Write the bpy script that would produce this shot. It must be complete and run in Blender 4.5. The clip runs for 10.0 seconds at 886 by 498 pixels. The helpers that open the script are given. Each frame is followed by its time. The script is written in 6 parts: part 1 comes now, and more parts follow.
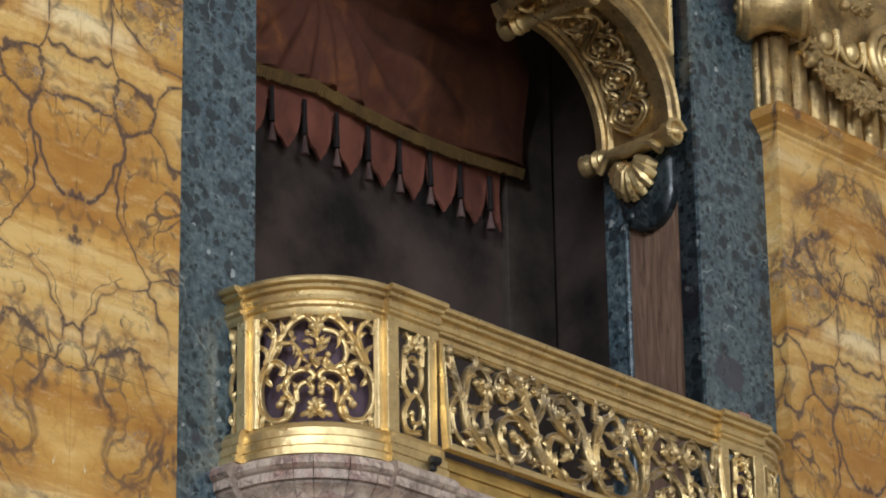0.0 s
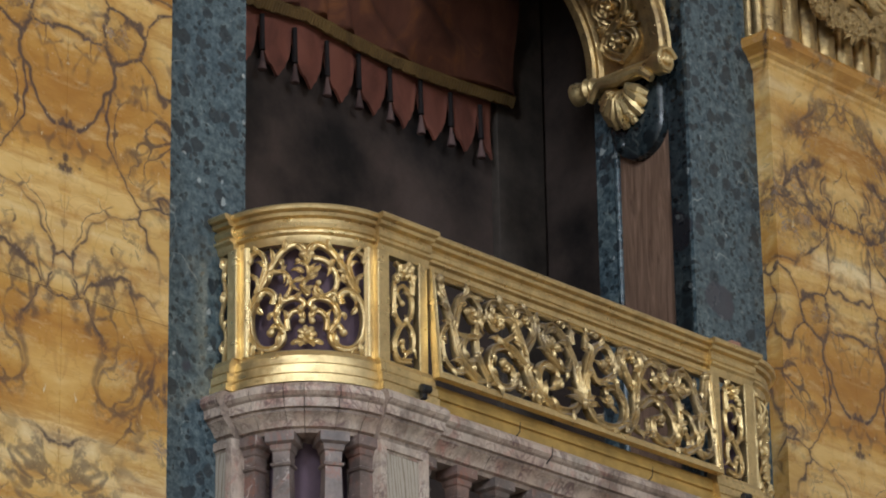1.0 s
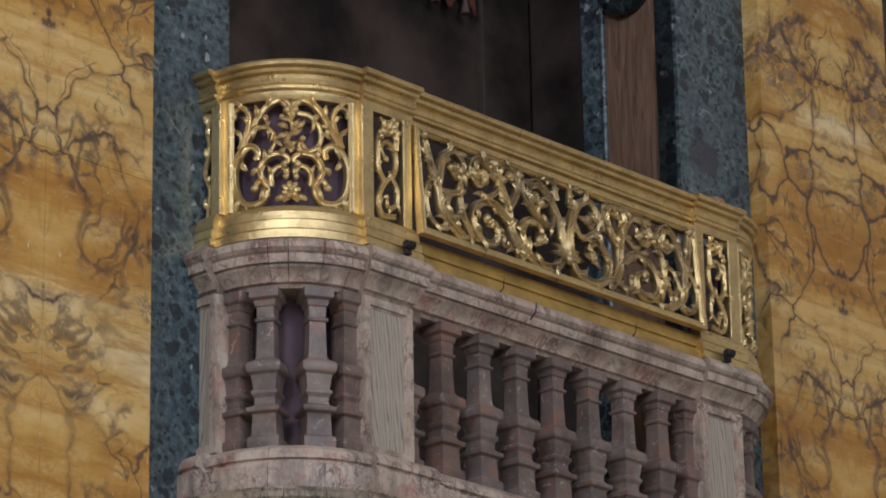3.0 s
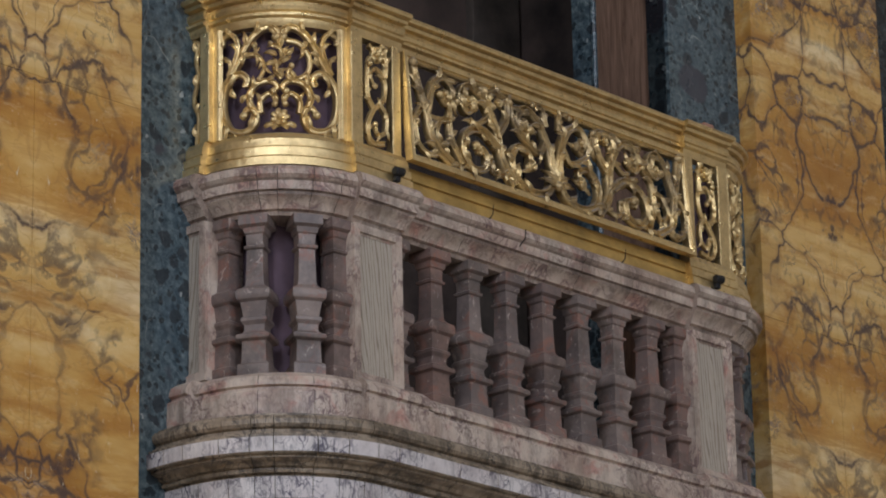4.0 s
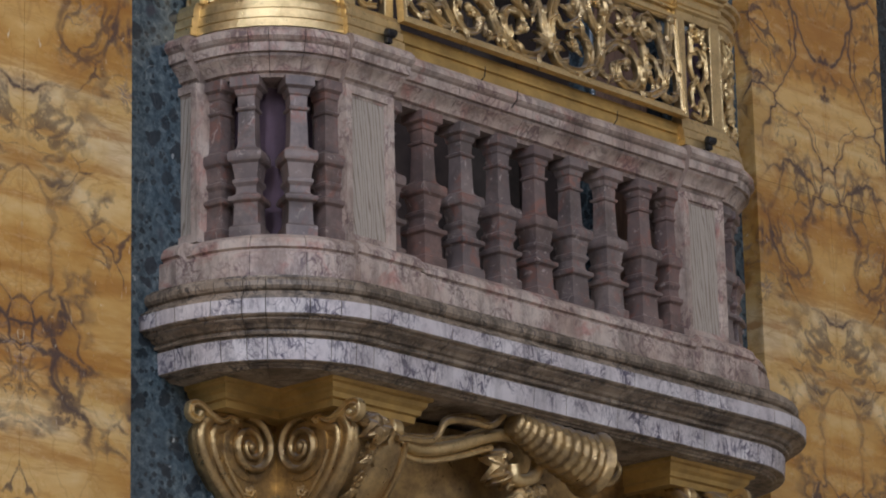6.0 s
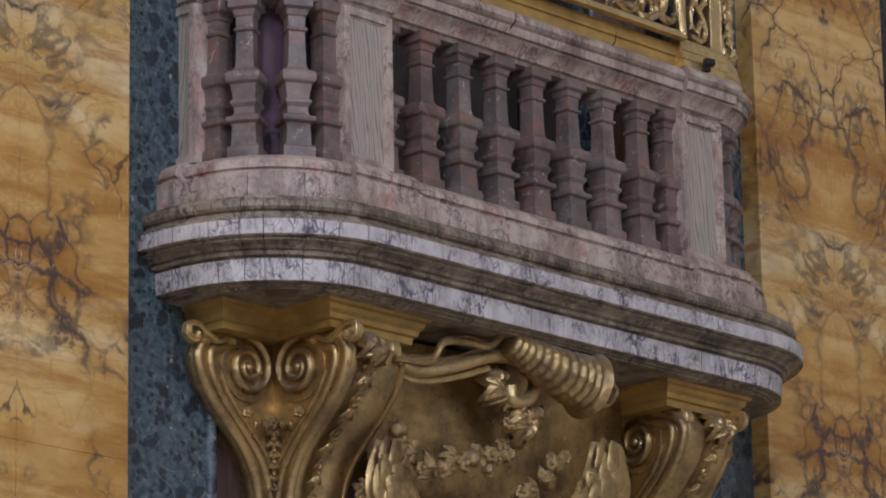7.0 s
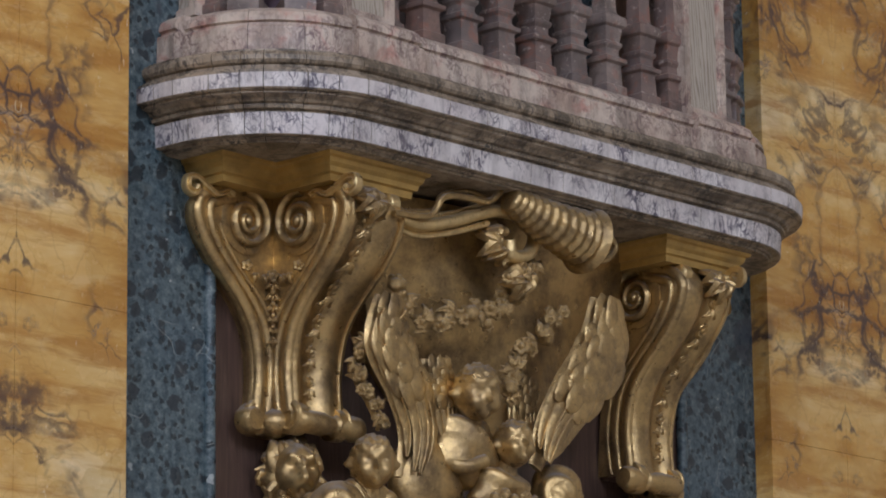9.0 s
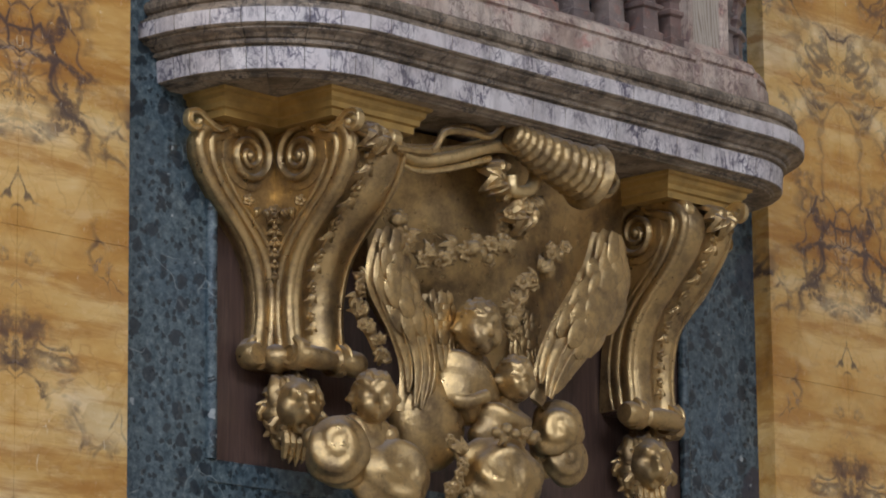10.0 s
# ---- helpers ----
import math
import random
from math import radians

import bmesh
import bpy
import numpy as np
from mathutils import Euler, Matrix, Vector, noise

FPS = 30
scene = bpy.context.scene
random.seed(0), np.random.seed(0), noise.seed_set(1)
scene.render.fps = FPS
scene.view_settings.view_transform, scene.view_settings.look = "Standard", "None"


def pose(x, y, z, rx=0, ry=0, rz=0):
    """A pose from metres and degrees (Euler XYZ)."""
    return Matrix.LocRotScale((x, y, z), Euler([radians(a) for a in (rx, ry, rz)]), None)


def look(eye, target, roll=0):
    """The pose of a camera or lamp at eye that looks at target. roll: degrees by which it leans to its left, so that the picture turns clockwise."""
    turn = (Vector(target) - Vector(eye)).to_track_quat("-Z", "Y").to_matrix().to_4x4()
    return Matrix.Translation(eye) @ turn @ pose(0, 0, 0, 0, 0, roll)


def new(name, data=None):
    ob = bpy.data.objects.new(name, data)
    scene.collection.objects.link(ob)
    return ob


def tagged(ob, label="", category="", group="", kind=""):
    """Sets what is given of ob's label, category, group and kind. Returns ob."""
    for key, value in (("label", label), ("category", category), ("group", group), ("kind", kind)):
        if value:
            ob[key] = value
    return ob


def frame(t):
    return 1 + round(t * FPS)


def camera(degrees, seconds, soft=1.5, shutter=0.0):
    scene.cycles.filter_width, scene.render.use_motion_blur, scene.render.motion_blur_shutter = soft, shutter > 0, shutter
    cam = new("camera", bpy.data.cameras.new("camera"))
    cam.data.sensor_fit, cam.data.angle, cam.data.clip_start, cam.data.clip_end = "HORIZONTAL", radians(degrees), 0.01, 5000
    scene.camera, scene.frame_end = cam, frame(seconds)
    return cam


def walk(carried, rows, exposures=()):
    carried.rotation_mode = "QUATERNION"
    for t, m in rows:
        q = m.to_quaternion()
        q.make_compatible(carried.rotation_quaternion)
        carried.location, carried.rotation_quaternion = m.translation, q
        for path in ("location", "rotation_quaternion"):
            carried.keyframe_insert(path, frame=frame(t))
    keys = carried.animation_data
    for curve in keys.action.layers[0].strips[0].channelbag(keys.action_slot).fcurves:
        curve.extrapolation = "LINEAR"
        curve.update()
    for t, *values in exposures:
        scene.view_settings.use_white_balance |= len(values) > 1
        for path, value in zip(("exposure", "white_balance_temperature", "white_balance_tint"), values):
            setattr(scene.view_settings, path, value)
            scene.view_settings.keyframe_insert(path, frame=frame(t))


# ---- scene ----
cam = camera(13.355, 10.0, soft=1.95)
EYE = (-11.552, -10.14, 1.65)
# seconds, heading from the wall's normal, rise above the level, lean: the camera turns on its stand
TURNS = [
    (0.0, 46.534, 22.927, -0.859),
    (0.5, 46.603, 22.406, -0.882),
    (1.0, 46.671, 21.840, -0.938),
    (1.5, 46.718, 21.310, -0.923),
    (2.0, 46.764, 20.735, -0.975),
    (2.5, 46.817, 20.206, -0.947),
    (4.0, 47.040, 18.544, -1.140),
    (4.5, 47.082, 18.034, -1.257),
    (5.0, 47.103, 17.498, -1.329),
    (5.5, 47.114, 17.003, -1.306),
    (7.0, 47.135, 15.253, -1.047),
    (7.5, 47.129, 14.692, -1.041),
    (8.0, 47.120, 14.106, -0.874),
    (8.5, 47.113, 13.586, -0.749),
    (9.0, 47.106, 13.049, -0.691),
    (9.5, 47.100, 12.565, -0.693),
    (10.0, 47.069, 12.068, -0.585),
]


def aim(heading, rise):
    a, b = radians(heading), radians(rise)
    return [EYE[0] + 15 * math.sin(a) * math.cos(b), EYE[1] + 15 * math.cos(a) * math.cos(b), EYE[2] + 15 * math.sin(b)]


walk(cam, [(t, look(EYE, aim(h, r), lean)) for t, h, r, lean in TURNS],
     exposures=[(0.0, 0.52, 6500, 10), (1.0, 0.30, 6480, 10), (2.5, 0.0, 6450, 13), (4.5, -0.08, 6330, 16), (7.0, -0.03, 6100, 21), (8.5, 0.06, 6170, 19), (10.0, 0.24, 6250, 17)])

# ---- light ----
world = bpy.data.worlds.new("sky")
scene.world = world
world.use_nodes = True
sky = world.node_tree.nodes.new("ShaderNodeTexSky")
sky.sky_type, sky.sun_disc = "NISHITA", False
sky.sun_elevation, sky.sun_rotation = radians(40), radians(230)
world.node_tree.links.new(sky.outputs[0], world.node_tree.nodes["Background"].inputs[0])
world.node_tree.nodes["Background"].inputs[1].default_value = 0.08


def window_light(name, at, target, w, h, power, color):
    d = bpy.data.lights.new(name, "AREA")
    d.shape, d.size, d.size_y, d.energy, d.color = "RECTANGLE", w, h, power, color
    ob = new(name, d)
    ob.matrix_world = look(at, target)
    return ob


# daylight in the openings of the hall's high windows
WINDOWS = [
    # x, y, z of the opening's middle, which wall, width, height, power
    (-17.9, -9.0, 14.0, "west", 3.2, 5.0, 950),
    (-17.9, -15.5, 14.0, "west", 3.2, 5.0, 440),
    (-9.0, -19.9, 14.0, "south", 3.2, 5.0, 900),
    (-1.0, -19.9, 14.0, "south", 3.2, 5.0, 240),
]
for x, y, z, side, w, h, power in WINDOWS:
    away = (x + 5, y, z - 3.0) if side == "west" else (x, y + 5, z - 3.0)
    window_light("window_daylight", (x, y, z), away, w, h, power, (0.87, 0.97, 1.10))


# ---- materials ----
def nodes_of(name):
    m = bpy.data.materials.new(name)
    m.use_nodes = True
    nt = m.node_tree
    return m, nt, nt.nodes["Principled BSDF"]


class Graph:
    """Short hand for a node tree."""

    def __init__(self, nt):
        self.nt = nt

    def add(self, kind, ins=(), operation="", feature="", blend_type="", wave_type="", bands_direction=""):
        n = self.nt.nodes.new(kind)
        if operation:
            n.operation = operation
        if feature:
            n.feature = feature
        if blend_type:
            n.data_type, n.blend_type = "RGBA", blend_type
        if wave_type:
            n.wave_type, n.bands_direction = wave_type, bands_direction
        for key, v in dict(ins).items():
            self.put(n, key, v)
        return n

    def put(self, n, key, v):
        s = n.inputs[key]
        if isinstance(v, bpy.types.NodeSocket):
            self.nt.links.new(v, s)
        else:
            s.default_value = v

    def coords(self, mirror=None, scale=(1, 1, 1), where="Object"):
        c = self.add("ShaderNodeTexCoord").outputs[where]
        if mirror is not None:
            s = self.add("ShaderNodeSeparateXYZ", {0: c})
            d = self.add("ShaderNodeMath", {0: s.outputs[0], 1: mirror}, operation="SUBTRACT")
            a = self.add("ShaderNodeMath", {0: d.outputs[0]}, operation="ABSOLUTE")
            c = self.add("ShaderNodeCombineXYZ", {0: a.outputs[0], 1: s.outputs[1], 2: s.outputs[2]}).outputs[0]
        return self.add("ShaderNodeMapping", {"Vector": c, "Scale": scale}).outputs[0]

    def noise(self, co, scale, detail=6, rough=0.55, dist=0.0):
        n = self.add("ShaderNodeTexNoise", {"Vector": co, "Scale": scale, "Detail": detail, "Roughness": rough, "Distortion": dist})
        return n.outputs[0]

    def voronoi(self, co, scale, feature="F1", out="Distance", rand=1.0):
        n = self.add("ShaderNodeTexVoronoi", {"Vector": co, "Scale": scale, "Randomness": rand}, feature=feature)
        return n.outputs[out]

    def ramp(self, fac, *stops, smooth=False):
        r = self.add("ShaderNodeValToRGB", {0: fac})
        els = r.color_ramp.elements
        while len(els) < len(stops):
            els.new(0.5)
        for e, (p, c) in zip(els, stops):
            e.position = p
            e.color = (*c, 1) if isinstance(c, tuple) else (c, c, c, 1)
        r.color_ramp.interpolation = "EASE" if smooth else "LINEAR"
        return r.outputs[0]

    def mix(self, fac, a, b, mode="MIX"):
        n = self.add("ShaderNodeMix", blend_type=mode)
        for key, v in ((0, fac), (6, a), (7, b)):
            self.put(n, key, (*v, 1) if isinstance(v, tuple) and len(v) == 3 else v)
        return n.outputs[2]

    def math(self, op, a, b=0.0):
        return self.add("ShaderNodeMath", {0: a, 1: b}, operation=op).outputs[0]

    def warp(self, co, scale, amount):
        n = self.add("ShaderNodeTexNoise", {"Vector": co, "Scale": scale, "Detail": 3.0})
        s = self.add("ShaderNodeVectorMath", {0: n.outputs[1], 1: (0.5, 0.5, 0.5)}, operation="SUBTRACT")
        k = self.add("ShaderNodeVectorMath", {0: s.outputs[0], "Scale": amount}, operation="SCALE")
        return self.add("ShaderNodeVectorMath", {0: co, 1: k.outputs[0]}, operation="ADD").outputs[0]

    def bump(self, bsdf, height, strength=0.2, dist=0.01):
        b = self.add("ShaderNodeBump", {"Height": height, "Strength": strength, "Distance": dist})
        self.nt.links.new(b.outputs[0], bsdf.inputs["Normal"])


def yellow_marble(name, mirror):
    m, nt, p = nodes_of(name)
    g = Graph(nt)
    co = g.coords(mirror)
    # soft clouds from deep ochre to cream, drawn out along a slanting bed
    tilt = g.add("ShaderNodeMapping", {"Vector": co, "Rotation": (0, 0.35, 0), "Scale": (0.55, 1, 1.7)}).outputs[0]
    flow = g.warp(tilt, 1.0, 0.6)
    base = g.ramp(g.noise(flow, 1.5, 8, 0.6), (0.34, (0.40, 0.175, 0.032)), (0.44, (0.55, 0.29, 0.066)), (0.51, (0.65, 0.39, 0.115)), (0.58, (0.73, 0.49, 0.185)), (0.67, (0.82, 0.64, 0.35)))
    band = g.noise(g.warp(g.add("ShaderNodeMapping", {"Vector": co, "Rotation": (0, 0.5, 0), "Scale": (0.5, 1, 3.6)}).outputs[0], 2.0, 0.35), 2.6, 8, 0.66)
    base = g.mix(g.ramp(band, (0.49, 0.0), (0.62, 0.70)), base, (0.41, 0.175, 0.030))
    base = g.mix(g.ramp(g.noise(flow, 6.5, 7, 0.68), (0.53, 0.0), (0.66, 0.50)), base, (0.78, 0.57, 0.27))
    # broken stones: each cell has a tone of its own and a seam round it
    bent = g.warp(g.warp(co, 1.5, 0.70), 7.0, 0.10)
    tone = g.ramp(g.voronoi(bent, 2.3, "F1", "Color"), (0.2, (0.90, 0.87, 0.80)), (0.8, (1.06, 1.06, 1.08)))
    base = g.mix(1.0, base, tone, "MULTIPLY")

    def seam(scale, width, thin, fat, spread):
        d = g.voronoi(bent, scale, "DISTANCE_TO_EDGE")
        d = g.math("MULTIPLY", d, g.ramp(g.noise(co, spread, 5, 0.65), (0.34, thin), (0.62, fat)))
        return g.ramp(d, (0.0, 1.0), (width * 0.4, 0.85), (width, 0.0))

    def ridge(co, scale, detail, dist, width, rough=0.58):
        n = g.noise(co, scale, detail, rough, dist)
        return g.ramp(g.math("ABSOLUTE", g.math("SUBTRACT", n, 0.5)), (0.0, 1.0), (width * 0.45, 0.85), (width, 0.0))
    where = g.ramp(g.noise(co, 1.1, 4, 0.55), (0.45, 0.0), (0.53, 1.0))
    halo = g.math("MULTIPLY", seam(2.3, 0.10, 0.25, 1.4, 4.0), 0.36)
    base = g.mix(g.math("MULTIPLY", halo, g.ramp(where, (0.0, 0.35), (1.0, 1.0))), base, (0.37, 0.165, 0.038))
    base = g.mix(g.math("MULTIPLY", seam(5.2, 0.022, 0.2, 2.2, 6.0), 0.28), base, (0.36, 0.16, 0.036))
    frayed = g.ramp(g.noise(co, 24.0, 6, 0.72), (0.33, 0.0), (0.46, 1.0))
    dark = g.math("MULTIPLY", g.math("MULTIPLY", seam(2.3, 0.044, 0.16, 2.2, 4.0), where), frayed)
    more = g.math("MULTIPLY", seam(3.7, 0.032, 0.14, 2.4, 5.0), g.ramp(g.noise(co, 1.9, 4, 0.55), (0.56, 0.0), (0.62, 0.9)))
    dark = g.math("MAXIMUM", dark, g.math("MULTIPLY", more, frayed))
    web = g.math("MULTIPLY", ridge(g.warp(co, 7.0, 0.16), 5.5, 7, 0.8, 0.026, 0.68), g.ramp(g.noise(co, 1.7, 5, 0.6, 0.4), (0.58, 0.0), (0.65, 1.0)))
    fine = g.math("MULTIPLY", seam(8.5, 0.06, 0.12, 0.8, 9.0), g.ramp(g.noise(co, 2.2, 4, 0.6), (0.52, 0.0), (0.60, 0.75)))
    dark = g.math("MAXIMUM", g.math("MAXIMUM", dark, g.math("MULTIPLY", g.math("MULTIPLY", web, frayed), 0.8)), g.math("MULTIPLY", fine, frayed))
    base = g.mix(g.math("MULTIPLY", dark, 0.90), base, (0.050, 0.034, 0.040))
    grey = g.math("MULTIPLY", web, g.ramp(g.noise(co, 13, 5), (0.50, 0.0), (0.60, 0.6)))
    base = g.mix(grey, base, (0.36, 0.29, 0.25))
    spark = g.ramp(g.noise(g.coords(mirror, (2.6, 1, 0.9)), 17, 4, 0.6, 0.9), (0.67, 0.0), (0.72, 0.7))
    base = g.mix(spark, base, (0.80, 0.68, 0.46))
    g.put(p, "Base Color", base)
    g.put(p, "Roughness", g.ramp(g.noise(co, 5, 4), (0.3, 0.20), (0.7, 0.34)))
    g.bump(p, g.noise(co, 1.3, 3), 0.12, 0.02)
    return m


def green_marble(name, dark=1.0):
    m, nt, p = nodes_of(name)
    g = Graph(nt)
    co = g.coords()
    base = g.ramp(g.noise(co, 28, 9, 0.74), (0.30, (0.020, 0.034, 0.040)), (0.44, (0.060, 0.092, 0.108)), (0.56, (0.125, 0.170, 0.185)), (0.68, (0.24, 0.295, 0.305)), (0.78, (0.42, 0.47, 0.47)))
    base = g.mix(g.ramp(g.noise(co, 2.2, 4), (0.35, 0.0), (0.65, 0.5)), base, g.mix(1.0, base, (0.55, 0.66, 0.80), "MULTIPLY"))

    def clasts(scale, reach, share, warp, a, b):
        w = g.warp(co, scale * 1.5, warp)
        pick = g.ramp(g.voronoi(w, scale, "F1", "Color"), (share, 0.0), (share + 0.02, 1.0))
        shape = g.ramp(g.voronoi(w, scale), (reach, 1.0), (reach + 0.035, 0.0))
        return g.math("MULTIPLY", pick, shape), g.mix(g.noise(co, scale * 2.5, 4, 0.6), a, b)
    for scale, reach, share, warp, a, b, k in ((31, 0.40, 0.52, 0.03, (0.012, 0.018, 0.022), (0.03, 0.04, 0.045), 0.85), (12, 0.40, 0.56, 0.06, (0.012, 0.018, 0.024), (0.040, 0.052, 0.062), 0.85),
                                               (3.0, 0.30, 0.57, 0.13, (0.030, 0.036, 0.052), (0.085, 0.088, 0.105), 0.95), (15, 0.27, 0.74, 0.06, (0.30, 0.35, 0.36), (0.50, 0.54, 0.54), 0.85)):
        shape, tint = clasts(scale, reach, share, warp, a, b)
        base = g.mix(g.math("MULTIPLY", shape, k), base, tint)
    vein = g.ramp(g.voronoi(g.warp(co, 3, 0.3), 3.4, "DISTANCE_TO_EDGE"), (0.0, 0.6), (0.009, 0.0))
    base = g.mix(g.math("MULTIPLY", vein, g.ramp(g.noise(co, 4, 4), (0.52, 0.0), (0.6, 1.0))), base, (0.42, 0.48, 0.48))
    gain = dark * 0.94
    base = g.mix(1.0, base, (gain, gain * 0.99, gain * 0.97), "MULTIPLY")
    g.put(p, "Base Color", base)
    g.put(p, "Roughness", g.ramp(g.noise(co, 6, 4), (0.3, 0.20), (0.7, 0.32)))
    return m


def pale_marble(name, light, mid, veincol, vein_scale=9.0, amount=0.9, streak=(1, 1, 0.45), rough=0.42, blush=None, stain=0.35):
    m, nt, p = nodes_of(name)
    g = Graph(nt)
    co = g.coords()
    tall = g.coords(None, streak)
    base = g.mix(g.ramp(g.noise(co, 5, 7, 0.62), (0.36, 0.0), (0.64, 1.0)), light, mid)
    if blush:
        base = g.mix(g.ramp(g.noise(co, 7, 7, 0.66, 0.6), (0.54, 0.0), (0.66, 0.75)), base, blush)
    bent = g.warp(g.warp(tall, 9, 0.20), 30, 0.04)
    where = g.ramp(g.noise(co, 6, 5, 0.6), (0.40, 0.0), (0.58, 1.0))
    for scale, width, k in ((vein_scale, 0.10, 1.0), (vein_scale * 2.1, 0.13, 0.7)):
        d = g.math("MULTIPLY", g.voronoi(bent, scale, "DISTANCE_TO_EDGE"), g.ramp(g.noise(co, 23, 5, 0.66), (0.36, 0.55), (0.62, 2.6)))
        v = g.math("MULTIPLY", g.ramp(d, (0.0, 1.0), (width * 0.5, 0.8), (width, 0.0)), where)
        base = g.mix(g.math("MULTIPLY", v, amount * k), base, veincol)
    blot = g.ramp(g.noise(tall, 21, 8, 0.74, 0.4), (0.585, 0.0), (0.66, 0.85))
    base = g.mix(g.math("MULTIPLY", g.math("MULTIPLY", blot, amount), where), base, veincol)
    # brown soiling in runs and spots
    soil = g.ramp(g.noise(g.coords(None, (1, 1, 0.3)), 8, 8, 0.74), (0.46, 0.0), (0.62, min(0.9, stain * 2)))
    base = g.mix(soil, base, tuple(c * 0.30 for c in mid))
    g.put(p, "Base Color", base)
    g.put(p, "Roughness", g.ramp(g.noise(co, 11, 4), (0.3, rough - 0.08), (0.7, rough + 0.12)))
    g.bump(p, g.noise(co, 60, 5, 0.65), 0.25, 0.005)
    return m


def baluster_marble():
    m, nt, p = nodes_of("rose_grey_marble")
    g = Graph(nt)
    co = g.coords()
    rnd = g.add("ShaderNodeObjectInfo").outputs["Random"]
    off = g.add("ShaderNodeVectorMath", {0: co, 1: g.add("ShaderNodeCombineXYZ", {0: g.math("MULTIPLY", rnd, 9.0), 1: rnd, 2: g.math("MULTIPLY", rnd, 5.0)}).outputs[0]}, operation="ADD").outputs[0]
    tone = g.ramp(rnd, (0.0, (0.22, 0.160, 0.138)), (0.35, (0.26, 0.155, 0.122)), (0.65, (0.24, 0.190, 0.168)), (1.0, (0.32, 0.25, 0.215)))
    base = g.mix(g.ramp(g.noise(off, 6, 7, 0.65), (0.40, 0.0), (0.60, 1.0)), tone, g.mix(0.6, tone, (0.10, 0.08, 0.08)))
    base = g.mix(g.ramp(g.noise(off, 9, 7, 0.72, 1.2), (0.52, 0.0), (0.62, 0.65)), base, (0.30, 0.125, 0.085))
    base = g.mix(g.ramp(g.noise(off, 5, 8, 0.74), (0.48, 0.0), (0.62, 0.65)), base, (0.085, 0.066, 0.056))
    base = g.mix(g.ramp(g.noise(off, 15, 6, 0.7, 2.0), (0.60, 0.0), (0.66, 0.8)), base, (0.50, 0.42, 0.37))
    g.put(p, "Base Color", base)
    g.put(p, "Roughness", 0.45)
    g.bump(p, g.noise(off, 40, 4), 0.15, 0.004)
    return m


def striped_stone():
    m, nt, p = nodes_of("striped_alabaster")
    g = Graph(nt)
    co = g.warp(g.coords(None, (1, 1, 0.09)), 10, 0.055)
    w = g.add("ShaderNodeTexWave", {"Vector": co, "Scale": 33.0, "Distortion": 3.4, "Detail": 3.0, "Detail Scale": 1.3}, wave_type="BANDS", bands_direction="DIAGONAL").outputs[1]
    base = g.ramp(w, (0.0, (0.24, 0.19, 0.145)), (0.16, (0.40, 0.345, 0.275)), (0.55, (0.50, 0.445, 0.37)), (0.95, (0.43, 0.37, 0.30)))
    g.put(p, "Base Color", base)
    g.put(p, "Roughness", 0.35)
    return m


def gilding(name, bright, dull, rough=0.30, worn=0.5, dust=0.5):
    m, nt, p = nodes_of(name)
    g = Graph(nt)
    co = g.coords()
    wear = g.ramp(g.noise(co, 6, 9, 0.72), (0.42, 0.0), (0.64, 1.0))
    base = g.mix(g.math("MULTIPLY", wear, worn), bright, dull)
    spots = g.ramp(g.noise(co, 38, 6, 0.72), (0.60, 0.0), (0.70, 0.85))
    base = g.mix(g.math("MULTIPLY", spots, worn), base, tuple(c * 0.35 for c in dull))
    # red bole shows where the leaf is rubbed through
    bole = g.ramp(g.noise(co, 17, 7, 0.7), (0.66, 0.0), (0.72, 0.55 * worn))
    base = g.mix(bole, base, (0.22, 0.085, 0.035))
    # grey dust lies on whatever faces up
    up = g.add("ShaderNodeSeparateXYZ", {0: g.add("ShaderNodeNewGeometry").outputs["Normal"]}).outputs[2]
    lies = g.math("MULTIPLY", g.ramp(up, (0.45, 0.0), (0.85, dust)), g.ramp(g.noise(co, 14, 6, 0.65), (0.36, 0.25), (0.56, 1.0)))
    base = g.mix(lies, base, (0.30, 0.265, 0.25))
    g.put(p, "Base Color", base)
    g.put(p, "Metallic", g.math("MULTIPLY", g.ramp(wear, (0.0, 0.95), (1.0, 0.72)), g.math("SUBTRACT", 1.0, lies)))
    g.put(p, "Roughness", g.ramp(g.noise(co, 16, 5), (0.3, rough - 0.07), (0.7, rough + 0.15)))
    g.bump(p, g.math("ADD", g.noise(co, 42, 7, 0.65), g.math("MULTIPLY", g.noise(co, 13, 5, 0.6), 1.6)), 0.42, 0.008)
    return m


def plain(name, color, rough=0.6, metal=0.0, vary=0.25, scale=8.0):
    m, nt, p = nodes_of(name)
    g = Graph(nt)
    co = g.coords()
    n = g.noise(co, scale, 7, 0.62)
    g.put(p, "Base Color", g.mix(g.ramp(n, (0.3, 0.0), (0.7, 1.0)), tuple(c * (1 - vary) for c in color), tuple(min(1, c * (1 + vary)) for c in color)))
    g.put(p, "Roughness", rough)
    g.put(p, "Metallic", metal)
    g.bump(p, g.noise(co, scale * 6, 4), 0.15, 0.004)
    return m


def wood(name, dark, pale):
    m, nt, p = nodes_of(name)
    g = Graph(nt)
    co = g.warp(g.coords(None, (9, 9, 0.7)), 1.6, 0.5)
    n = g.noise(co, 3.5, 6, 0.6, 1.6)
    g.put(p, "Base Color", g.ramp(n, (0.3, dark), (0.5, tuple((a + b) / 2 for a, b in zip(dark, pale))), (0.7, pale)))
    g.put(p, "Roughness", 0.42)
    g.bump(p, n, 0.2, 0.003)
    return m


